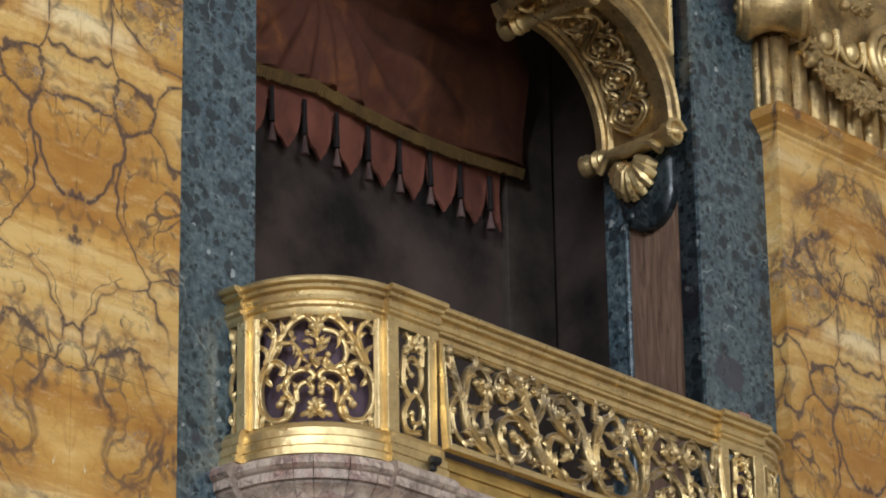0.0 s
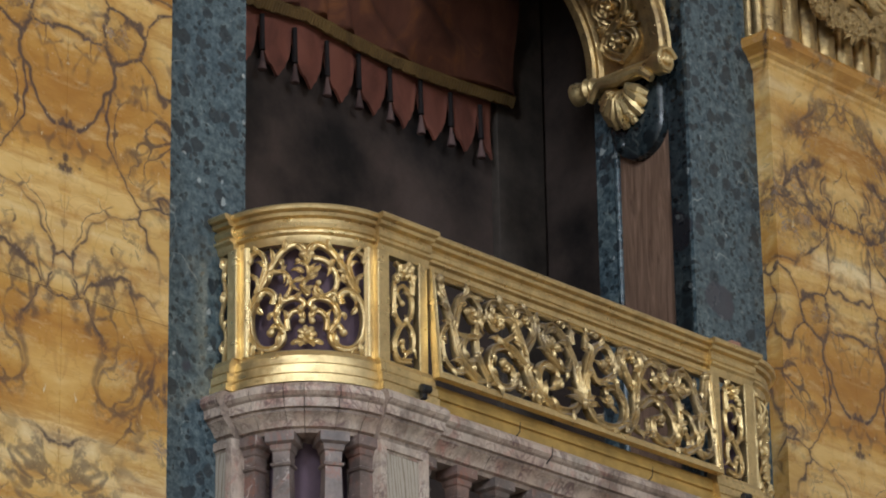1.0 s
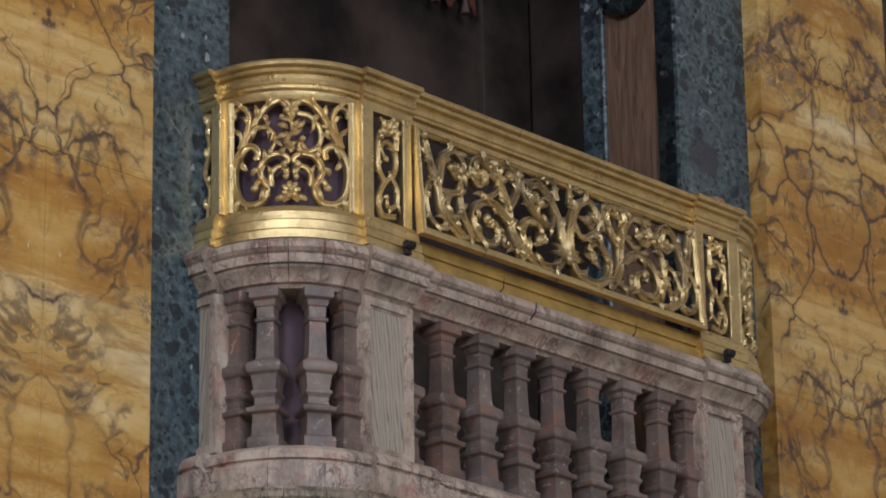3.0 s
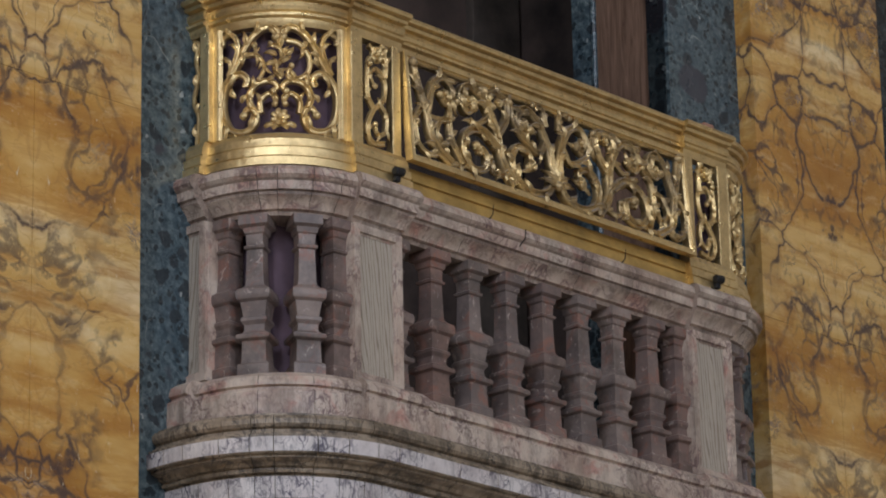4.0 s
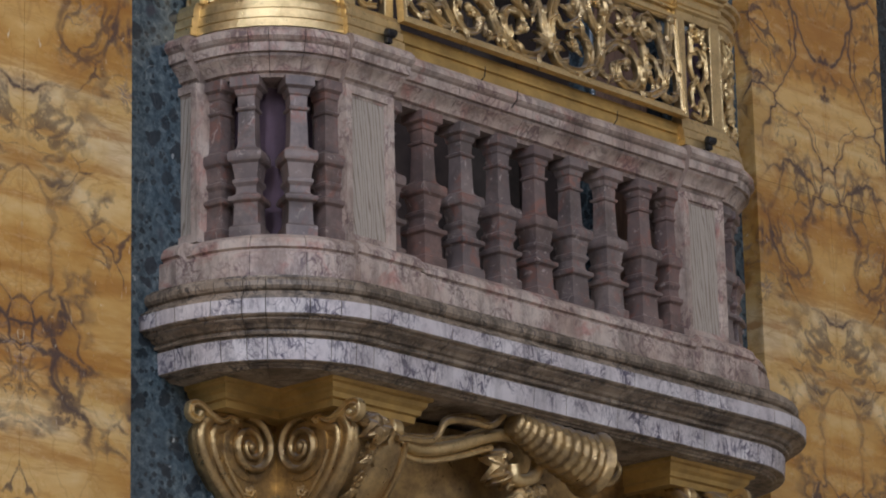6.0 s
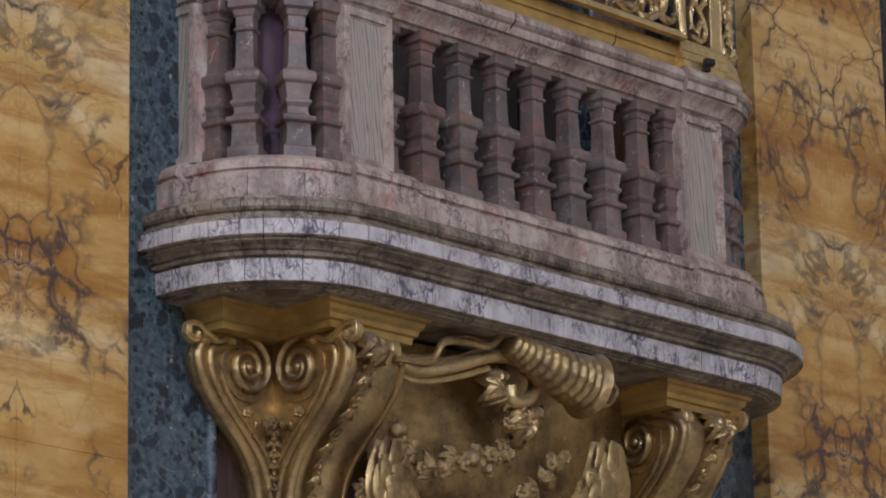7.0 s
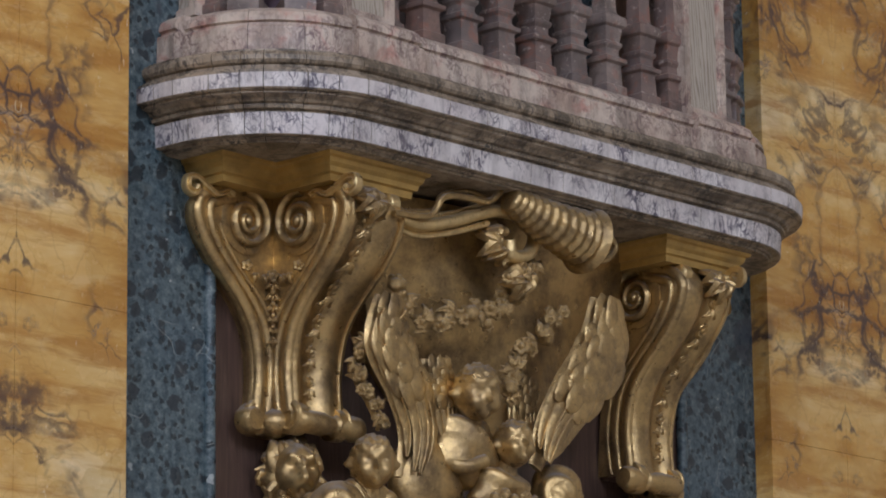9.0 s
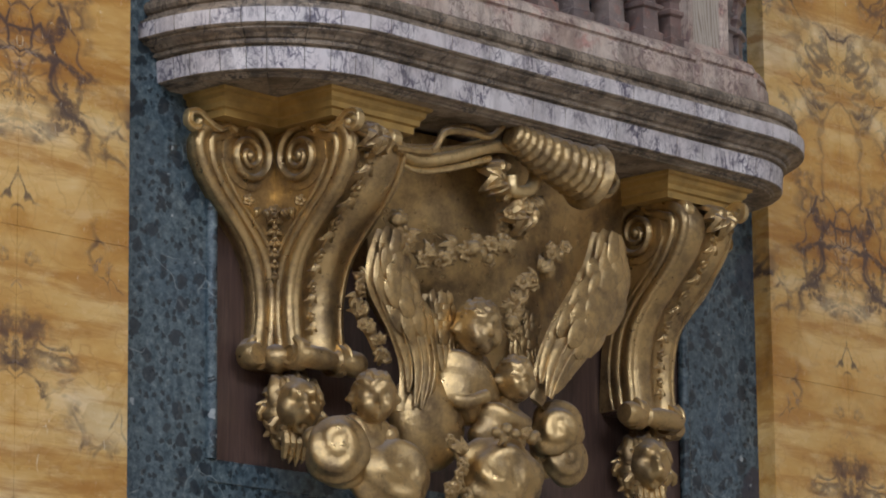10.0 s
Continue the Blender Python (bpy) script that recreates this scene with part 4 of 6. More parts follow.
def console(s):
    label = "gilded corner console with twin volutes, bead chains and a lion mask"
    root = thing("console", label, "console", "consoles under the balcony")

    def front_arm(w, p, z):
        return (s * -w, WALL_P - p, z)

    def side_arm(w, p, z):
        # the same arm turned about the corner's diagonal
        x, y = -w, WALL_P - p
        return (s * (-CX + (y - CY)), CY + (x + CX), z)

    # cap: stepped moulding with a re-entrant corner
    bm = bmesh.new()
    rings = []
    for o, z in ((-0.02, 5.285), (0.0, 5.285), (0.004, 5.312), (0.018, 5.318), (0.022, 5.338), (0.036, 5.352), (0.040, 5.370), (0.055, 5.376), (0.058, 5.3895)):
        rings.append([(s * x, y, z) for x, y in ((-0.80 + o, 0.525), (-0.80 + o, 0.02 - o), (-1.265 - o, 0.02 - o), (-1.265 - o, 0.32 - o), (-1.56 - o, 0.32 - o), (-1.56 - o, 0.525))])
    sweep(bm, rings)
    part("cap", bm, M_OCHRE, root, smooth=False)

    for place, w0, w1 in ((front_arm, 0.885, 1.19), (side_arm, 0.885, 1.19)):
        mid = (w0 + w1) / 2
        hub = mid + 0.045
        # body: front band with two raised rails, hollow channel between
        bm = bmesh.new()
        rings = []
        for (z, p), (_, b) in zip(PROFILE, BACK):
            t = (5.305 - z) / 0.9
            a0, a1 = w0 + 0.02 * t, w1 - 0.01 * t
            c = 0.018
            rings.append([place(*q) for q in ((a0, b, z), (a0, p - 0.030, z), (a0 + 0.010, p - 0.012, z), (a0 + 0.030, p + 0.004, z), (a0 + 0.070, p + 0.014, z), (a0 + 0.110, p + 0.008, z), (a0 + 0.130, p - 0.004, z), (a0 + 0.142, p - c, z), (hub, p - c - 0.012, z),
                                              (a1 - 0.075, p - c - 0.006, z), (a1 - 0.06, p - c, z), (a1 - 0.045, p + 0.002, z), (a1 - 0.02, p + 0.004, z), (a1, p - 0.012, z), (a1, b, z))])
        sweep(bm, rings)
        part("body", bm, M_OLDGOLD, root, angle=50)
        # recessed dark brown core from the arm back to the wall
        bm = bmesh.new()
        box_pts = [[place(w, p, z) for w, p in ((w0 + 0.04, -0.01), (w0 + 0.04, 0.14), (w1 - 0.04, 0.14), (w1 - 0.04, -0.01))] for z in (4.40, 5.30)]
        sweep(bm, box_pts)
        part("backing", bm, M_WOODDARK, root, "dark brown core behind the gilding", smooth=False)
        # side volutes with following grooves
        for wside, sg in ((w1, 1), (w0, -1)):
            def flank(u, v, w, wside=wside, sg=sg):
                t = max(0, (5.305 - v) / 0.9)
                ww = wside - 0.01 * t if sg > 0 else wside + 0.02 * t
                return place(ww + sg * w, u, v)
            bm = bmesh.new()
            cx, cz = 0.262, 5.172
            # broad coiled band over a shallow dished disc
            coil = []
            for k in range(52):
                a = math.pi * 0.42 + 2 * math.pi * 2.1 * k / 51
                q = 0.122 - 0.106 * (k / 51) ** 0.85
                coil.append((cx + q * math.cos(a), cz + q * math.sin(a)))
            ornament(bm, flank, coil, 0.019, 0.009, 0.008, 10, 1.5, 2)
            ball(bm, flank(cx, cz, 0.014), 0.020, 12, 8)
            disc = [[flank(cx + r * math.cos(a), cz + r * math.sin(a), h) for a in (2 * math.pi * k / 32 for k in range(32))] for r, h in ((0.140, -0.03), (0.140, 0.006), (0.124, 0.010), (0.10, 0.002))]
            sweep(bm, disc)
            part("volute", bm, M_OLDGOLD, root)
            for off, rad in ((0.020, 0.026), (0.076, 0.021), (0.120, 0.013)):
                bm = bmesh.new()
                pts = [(max(p - off * 1.15, 0.06 + (0.12 - off) * 0.6), z) for z, p in PROFILE[1:]]
                if off < 0.1:
                    pts = [(0.30 + (0.10 - off) * 0.6, 5.300 - off * 0.5), (0.40 + (0.08 - off) * 0.8, 5.285 - off * 0.7)] + pts[1:]
                else:
                    pts = pts[2:]
                ornament(bm, flank, pts, rad, rad, -0.004, 10, 0.95, 4)
                part("side_moulding", bm, M_OLDGOLD, root)
            bm = bmesh.new()
            ornament(bm, flank, spiral(0.195, 4.385, 0.062, 1.5, 1.2, -1, 10), 0.016, 0.011, 0.0, 8, 1.0, 3)
            sweep(bm, [[flank(0.195 + r * math.cos(a), 4.385 + r * math.sin(a), h) for a in (2 * math.pi * k / 20 for k in range(20))] for r, h in ((0.066, -0.05), (0.066, 0.004), (0.054, 0.008))])
            part("foot_volute", bm, M_OLDGOLD, root)
        bm = bmesh.new()

        def crest(u, v, w):
            return place(w1 + 0.01 + w, u, v)
        strap(bm, crest, [(0.545, 5.262), (0.570, 5.235), (0.605, 5.250), (0.600, 5.290), (0.555, 5.300), (0.50, 5.272), (0.44, 5.250), (0.385, 5.272), (0.350, 5.258)], 0.016, 0.011, 0.012, 6, 0.0, 1.3)
        ball(bm, crest(0.555, 5.258, 0.02), 0.014, 8, 6)
        part("crest_scroll", bm, M_GOLD, root)
        if place is side_arm:
            continue
        # chain of blossoms and husks down the channel
        path = [(z, p) for z, p in PROFILE]

        def face(u, v, w):
            p = float(np.interp(-v, [-a for a, _ in path], [b for _, b in path]))
            return place(u, p - 0.006 + w, v)
        n = 12
        for k in range(n):
            z = 5.14 - 0.66 * k / (n - 1)
            size = 0.034 - 0.012 * k / n
            bm = bmesh.new()
            if k % 2 == 0:
                rosette(bm, face, hub, z, size, 5, 0.010)
            else:
                for q in (-0.55, 0.0, 0.55):
                    leaf(bm, face, hub, z + 0.030, -1.57 + q, size * 1.9, size * 0.42, 0.006, q)
            part("blossom" if k % 2 == 0 else "husk", bm, M_OLDGOLD, root)
        # acanthus head over the channel
        bm = bmesh.new()
        ball(bm, face(hub, 5.235, 0.045), 0.036, 12, 9, (1, 1, 1.1), None, 0.2, 30)
        acanthus = part("acanthus", bm, M_OLDGOLD, root)
        for a, ln in ((-1.57, 0.13), (-0.85, 0.12), (-2.3, 0.12), (-0.2, 0.10), (-2.95, 0.10), (0.7, 0.08), (2.4, 0.08)):
            bm = bmesh.new()
            leaf(bm, face, hub, 5.235, a, ln * 0.85, 0.042, 0.026, 0.15)
            part("leaf", bm, M_OLDGOLD, acanthus)
        bm = bmesh.new()
        tube(bm, [place(w, 0.50, 5.245) for w in (w0 + 0.005, w0 + 0.012, w0 + 0.055, w0 + 0.062)], [0.034, 0.044, 0.044, 0.034], 16)
        part("top_roll", bm, M_GOLD, root)
        # foot: roll with small volutes
        bm = bmesh.new()
        tube(bm, [place(w, 0.225, 4.375) for w in (w0 - 0.075, w0 - 0.068, w0 - 0.050, w0 - 0.02, w0 + 0.02, w0 + 0.06, w0 + 0.075, w0 + 0.09, w0 + 0.12, mid, w1 - 0.02, w1)], [0.020, 0.042, 0.052, 0.054, 0.044, 0.034, 0.046, 0.036, 0.040, 0.048, 0.046, 0.03], 18)
        part("foot_roll", bm, M_OLDGOLD, root)
    # core that fills the inner corner between the two arms
    bm = bmesh.new()
    sweep(bm, [[(s * x, y, z) for x, y in ((-1.186, 0.420), (-1.10, 0.527), (-1.235, 0.527))] for z in (4.33, 5.30)])
    part("corner_core", bm, M_OLDGOLD, root, smooth=False)
    bm = bmesh.new()
    tube(bm, [side_arm(1.19 - d, 0.225, 4.375) for d in (-0.02, 0.0, 0.05, 0.06)], [0.042, 0.056, 0.056, 0.042], 16)
    ball(bm, (s * -1.17, 0.43, 4.375), 0.075, 14, 10, (1.1, 1.1, 0.8))
    part("foot_roll", bm, M_OLDGOLD, root)
    # small swag and husk drop where the two volutes meet
    def fold(u, v, w):
        q = 0.7071
        return (s * (-1.19 + q * u - q * w), 0.417 - q * u * 1.0 - q * w, v)
    for k in range(7):
        u = (k - 3) * 0.034
        bm = bmesh.new()
        if k in (0, 3, 6):
            rosette(bm, fold, u, 4.985 - 0.006 * (3 - abs(k - 3)), 0.026, 5, 0.03 + abs(u))
        else:
            leaf(bm, fold, u, 4.965, -1.57 if k % 2 else -1.2, 0.05, 0.015, 0.03 + abs(u), 0.3 * (1 if k > 3 else -1))
        part("swag_flower", bm, M_OLDGOLD, root)
    for k in range(6):
        bm = bmesh.new()
        for q in (-0.5, 0.0, 0.5):
            leaf(bm, fold, 0.0, 4.945 - 0.047 * k, -1.57 + q, 0.056 - 0.004 * k, 0.012 - 0.0008 * k, 0.020, q * 1.4)
        ball(bm, fold(0.0, 4.945 - 0.047 * k, 0.034), 0.013 - 0.001 * k, 8, 6)
        part("husk", bm, M_OLDGOLD, root)
    # lion mask hanging at the corner
    c = Vector((s * -1.125 if s > 0 else 1.035, 0.37, 4.175))
    f = Vector((-0.45, -0.90, -0.12))
    bm = bmesh.new()
    carved_head(bm, c, 0.105, f, LION, (0.90, 1.05, 1.15), False, 1.25)
    mask = part("lion_mask", bm, M_OLDGOLD, root, "gilded lion mask with a shaggy mane", angle=80)
    rng = random.Random(8)
    fy, sx = f.normalized(), f.normalized().cross(Vector((0, 0, 1))).normalized()
    for v in ball(bm := bmesh.new(), c - fy * 0.035, 0.120, 44, 34, (1.0, 0.75, 1.22)):
        d = v.co - c
        v.co += d * (0.30 * noise.noise(Vector((d.x * 26, d.y * 18, d.z * 11))) + 0.10 * math.sin(d.x * 190 + 5 * noise.noise(d * 16)))
    part("mane", bm, M_OLDGOLD, mask, angle=80)
    for ring, count in ((0.92, 14), (1.10, 13)):
        for k in range(count):
            a = 2 * math.pi * (k + 0.5 * (ring > 1.1)) / count
            o = sx * math.cos(a) + Vector((0, 0, 1)) * math.sin(a) * 1.12
            b = c + o * 0.105 * (ring + rng.uniform(-0.08, 0.06)) + fy * (0.030 - 0.30 * (ring - 0.86)) + Vector((0, 0, rng.uniform(-0.012, 0.012)))
            d = (o * 0.18 + Vector((0, 0, -0.95)) + sx * rng.uniform(-0.45, 0.45)).normalized() * (0.040 + 0.045 * rng.random())
            bend = sx * rng.uniform(-0.03, 0.03)
            bm = bmesh.new()
            tube(bm, [b - d * 0.35, b + fy * 0.014, b + d * 0.45 + bend + fy * 0.010, b + d * 0.8 + bend * 0.5, b + d - bend * 0.6], [0.014, 0.023, 0.021, 0.015, 0.005], 8, 0.9, fy)
            part("mane_lock", bm, M_OLDGOLD, mask)
    for k in range(5):
        b = c + Vector((0, 0, -0.10)) + sx * (k - 2) * 0.026
        bm = bmesh.new()
        tube(bm, [b + fy * 0.03, b + fy * 0.045 + Vector((0, 0, -0.045)), b + fy * 0.02 + Vector((0, 0, -0.10)), b + Vector((0, 0, -0.135 + 0.012 * abs(k - 2)))], [0.02, 0.021, 0.014, 0.003], 7)
        part("beard_lock", bm, M_OLDGOLD, mask)
    return root


console(1)
console(-1)


# ---- gilded relief between the consoles ----
cartouche = thing("cartouche", "gilded cartouche with cornucopia and flower garland under the slab", "relief")
# swelling shield
bm = bmesh.new()
rows = []
for i in range(15):
    v = i / 14
    z = 4.42 + 0.95 * v
    wide = 0.30 + 0.50 * math.sin(math.pi / 2 * min(1, v * 1.25)) ** 0.8
    mid = 0.02 + 0.06 * (1 - v)
    rows.append([(mid + wide * u, 0.40 - 0.14 * (1 - u * u) - 0.10 * v * v - 0.03 * math.sin(3 * u + 5 * v), z) for u in [k / 10 - 1 for k in range(21)]])
front = [[bm.verts.new(p) for p in r] for r in rows]
rear = [[bm.verts.new((p[0], 0.535, p[2])) for p in r] for r in rows]
n = len(front[0])
for i in range(14):
    for k in range(n - 1):
        bm.faces.new((front[i][k], front[i][k + 1], front[i + 1][k + 1], front[i + 1][k]))
    for k in (0, n - 1):
        bm.faces.new((front[i][k], front[i + 1][k], rear[i + 1][k], rear[i][k]))
for i in (0, 14):
    for k in range(n - 1):
        bm.faces.new((front[i][k], front[i][k + 1], rear[i][k + 1], rear[i][k]))
part("shield", bm, M_OLDGOLD, cartouche, "plain swelling gilded field")
bm = bmesh.new()
tube(bm, smooth_path([(-0.903, 0.020, 5.212), (-0.772, 0.020, 5.185), (-0.571, 0.020, 5.231), (-0.331, 0.020, 5.314), (-0.156, 0.020, 5.325), (-0.059, 0.020, 5.264), (-0.096, 0.020, 5.173), (-0.202, 0.020, 5.149), (-0.218, 0.020, 5.209)], 8), 0.034, 12, 0.8)
for dz, rad in ((-0.044, 0.015), (0.036, 0.013)):
    tube(bm, smooth_path([(-0.90, 0.035, 5.212 + dz), (-0.765, 0.035, 5.190 + dz), (-0.565, 0.035, 5.232 + dz), (-0.33, 0.035, 5.312 + dz)], 8), rad, 8)
part("rim_scroll", bm, M_GOLD, cartouche)
bm = bmesh.new()
tube(bm, smooth_path([(-0.966, -0.040, 5.191), (-0.762, -0.040, 5.212), (-0.691, -0.040, 5.289), (-0.634, -0.040, 5.318), (-0.516, -0.040, 5.329), (-0.403, -0.040, 5.334), (-0.326, -0.040, 5.391)], 8), 0.014, 8, 1.0)
tube(bm, smooth_path([(-0.903, 0.020, 5.221), (-0.678, 0.020, 5.260), (-0.620, 0.020, 5.336), (-0.467, 0.020, 5.377), (-0.347, 0.020, 5.364)], 8), 0.010, 8, 1.0)
part("ribbon", bm, M_OLDGOLD, cartouche)
# ribbed horn of plenty
bm = bmesh.new()
spine = smooth_path([(-0.300, -0.060, 5.362), (-0.211, -0.060, 5.335), (-0.090, -0.060, 5.305), (0.050, -0.060, 5.280), (0.165, -0.060, 5.262)], 24)
rings = []
for i, p in enumerate(spine):
    t = i / (len(spine) - 1)
    d = (spine[min(i + 1, len(spine) - 1)] - spine[max(i - 1, 0)]).normalized()
    side = d.cross(Vector((0, 1, 0))).normalized()
    r = (0.045 + 0.075 * t ** 0.8) * (0.6 if i == 0 else 1)
    ring = []
    for k in range(60):
        a = 2 * math.pi * k / 60
        q = r * (1 + 0.018 * math.cos(14 * a + 9 * t) + 0.055 * math.sin(70 * t + 1.5 * math.sin(a)))
        ring.append(p + side * (q * math.cos(a)) + Vector((0, 1, 0)) * (q * math.sin(a)))
    rings.append(ring)
sweep(bm, rings)
end, way = spine[-1], (spine[-1] - spine[-3]).normalized()
tube(bm, [end - way * 0.015, end, end + way * 0.02, end + way * 0.032, end + way * 0.005], [0.115, 0.135, 0.146, 0.125, 0.10], 24)
part("cornucopia", bm, M_OLDGOLD, cartouche, "ribbed gilded horn of plenty")
bm = bmesh.new()
tube(bm, smooth_path([(0.305, 0.050, 5.218), (0.434, 0.050, 5.239), (0.498, 0.050, 5.299), (0.474, 0.050, 5.345)], 8), [0.02 - 0.0004 * i for i in range(25)], 8)
part("hook_scroll", bm, M_OLDGOLD, cartouche)


def blossom_mesh(kind):
    bm = bmesh.new()

    def flat(u, v, w):
        return (u, -w, v)
    if kind < 3:
        rosette(bm, flat, 0, 0, 1.0, 5 + kind, 0.2)
        ball(bm, (0, -0.75, 0), 0.34, 8, 6, (1, 0.7, 1))
    elif kind == 3:
        ball(bm, (0, -0.3, 0), 0.85, 12, 9, (1, 1, 1), None, 0.25, 3)
    else:
        for q in (-0.7, 0.0, 0.7):
            leaf(bm, flat, 0, 0, q, 1.9, 0.45, 0.1, 0.4)
    bmesh.ops.recalc_face_normals(bm, faces=bm.faces)
    me = bpy.data.meshes.new("blossom")
    for f in bm.faces:
        f.smooth = True
    bm.to_mesh(me)
    bm.free()
    me.materials.append(M_OLDGOLD)
    return me


BLOSSOMS = [blossom_mesh(k) for k in range(6)]


def garland(parent, path, n, size, spread, seed):
    """Blossoms, fruit and leaves strung on a stem."""
    rng = random.Random(seed)
    pts = smooth_path(path, 10)
    bm = bmesh.new()
    tube(bm, pts, size * 0.30, 6)
    root = part("garland", bm, M_OLDGOLD, parent, "gilded garland of flowers and fruit")
    for k in range(n):
        p = pts[int((k + 0.5) / n * (len(pts) - 1))] + Vector((rng.gauss(0, spread), -abs(rng.gauss(0, spread * 0.6)), rng.gauss(0, spread)))
        kind = rng.randrange(6)
        ob = new("blossom" if kind < 3 else "fruit" if kind == 3 else "leaf", BLOSSOMS[kind])
        ob.parent = root
        turn = Euler((rng.uniform(-0.5, 0.3), rng.uniform(0, 6.28), rng.uniform(-0.9, 0.3))).to_matrix().to_4x4()
        ob.matrix_basis = Matrix.Translation(p) @ turn @ Matrix.Scale(size * rng.uniform(0.65, 1.15), 4)


for seed, path, n, size in ((1, [(-0.791, 0.130, 4.951), (-0.742, 0.130, 4.865), (-0.560, 0.130, 4.817), (-0.355, 0.130, 4.904), (-0.235, 0.130, 4.906), (-0.111, 0.130, 4.984), (-0.057, 0.130, 5.077)], 46, 0.038),
                            (2, [(0.133, 0.080, 4.965), (0.042, 0.080, 4.855), (-0.067, 0.080, 4.743), (-0.174, 0.080, 4.633), (-0.123, 0.080, 4.569)], 28, 0.034),
                            (3, [(-0.896, 0.220, 4.717), (-0.929, 0.220, 4.573), (-0.865, 0.220, 4.490), (-0.795, 0.220, 4.384)], 24, 0.034),
                            (4, [(0.502, 0.300, 4.589), (0.428, 0.300, 4.550), (0.389, 0.300, 4.459)], 12, 0.026),
                            (5, [(-0.168, 0.060, 5.144), (-0.082, 0.060, 5.093), (-0.170, 0.060, 5.048), (0.026, 0.060, 5.163)], 20, 0.038)):
    garland(cartouche, path, n, size, 0.018, seed)
def relief(u, v, w):
    return (u, 0.075 - w, v)


for cu, cv, turn, count in ((-0.245, 5.205, 1.9, 7), (-0.115, 5.085, 2.6, 6)):
    bm = bmesh.new()
    ball(bm, relief(cu, cv, 0.03), 0.030, 10, 8)
    acanthus = part("acanthus", bm, M_OLDGOLD, cartouche)
    for k in range(count):
        bm = bmesh.new()
        leaf(bm, relief, cu, cv, turn + k * 0.58, 0.115 - 0.008 * abs(k - 3), 0.046, 0.008, 0.25 * (1 if k % 2 else -1))
        part("leaf", bm, M_OLDGOLD, acanthus)


# wings, clouds and carved putti
def wing(spine, widths, rows, seed):
    """A wing: a thin body, short coverts at the shoulder, long ribbed quills towards the tip."""
    pts = smooth_path(spine, 8)
    n = len(pts)
    w = [float(np.interp(i / (n - 1), [k / (len(widths) - 1) for k in range(len(widths))], widths)) for i in range(n)]
    bm = bmesh.new()
    tube(bm, [p + Vector((0, 0.02, 0)) for p in pts], w, 12, 0.30, (0, 1, 0))
    root = part("wing", bm, M_OLDGOLD, cartouche, "carved gilded wing with layered feathers")
    rng = random.Random(seed)

    def at(t, q, lift):
        i = min(n - 2, max(0, int(t * (n - 1))))
        d = (pts[i + 1] - pts[i]).normalized()
        return pts[i] + d.cross(Vector((0, 1, 0))) * (q * w[i]) + Vector((0, -lift, 0))
    # quills, side by side, each with a raised rib
    for k, q in enumerate((-0.72, -0.24, 0.24, 0.72)):
        t0, t1 = 0.30 + 0.05 * (k % 2), 1.0 - 0.12 * abs(q)
        line = [at(t0 + (t1 - t0) * j / 9, q, w[n // 2] * 0.34 * (1.1 - q * q) + 0.004 * k) for j in range(10)]
        wide = [w[n // 2] * x for x in (0.20, 0.34, 0.40, 0.42, 0.42, 0.41, 0.38, 0.34, 0.27, 0.10)]
        bm = bmesh.new()
        tube(bm, line, wide, 10, 0.30, (0, 1, 0))
        tube(bm, [p + Vector((0, -0.30 * x, 0)) for p, x in zip(line, wide)], [0.005] * 9 + [0.002], 6)
        part("quill", bm, M_OLDGOLD, root)
    for row in range(rows):
        t = 0.02 + 0.50 * row / rows
        for q in (-0.6, 0.0, 0.6):
            q += 0.30 * (row % 2) - 0.15
            ln = 0.16 + 0.05 * rng.random()
            line = [at(t + ln * j / 5, q * (1 + 0.1 * j / 5), w[n // 3] * (0.46 - 0.3 * q * q) + 0.010 + 0.006 * math.sin(math.pi * j / 5)) for j in range(6)]
            wd = w[min(n - 1, int((t + 0.08) * n))]
            bm = bmesh.new()
            tube(bm, line, [wd * x for x in (0.26, 0.40, 0.46, 0.45, 0.36, 0.14)], 10, 0.22, (0, 1, 0))
            part("feather", bm, M_OLDGOLD, root)
    return root


wing([(-0.81, 0.150, 4.905), (-0.828, 0.150, 4.718), (-0.715, 0.150, 4.548), (-0.651, 0.150, 4.371), (-0.690, 0.150, 4.17)], [0.05, 0.10, 0.095, 0.085, 0.06], 6, 1)
wing([(-0.513, 0.170, 4.69), (-0.505, 0.170, 4.508), (-0.473, 0.170, 4.33)], [0.06, 0.075, 0.05], 5, 2)
wing([(0.468, 0.100, 5.075), (0.425, 0.100, 4.84), (0.237, 0.100, 4.62), (0.108, 0.100, 4.459), (0.034, 0.100, 4.30)], [0.06, 0.125, 0.105, 0.075, 0.04], 7, 3)
wing([(0.084, 0.200, 4.685), (0.045, 0.200, 4.536), (0.095, 0.200, 4.374)], [0.04, 0.06, 0.03], 4, 4)


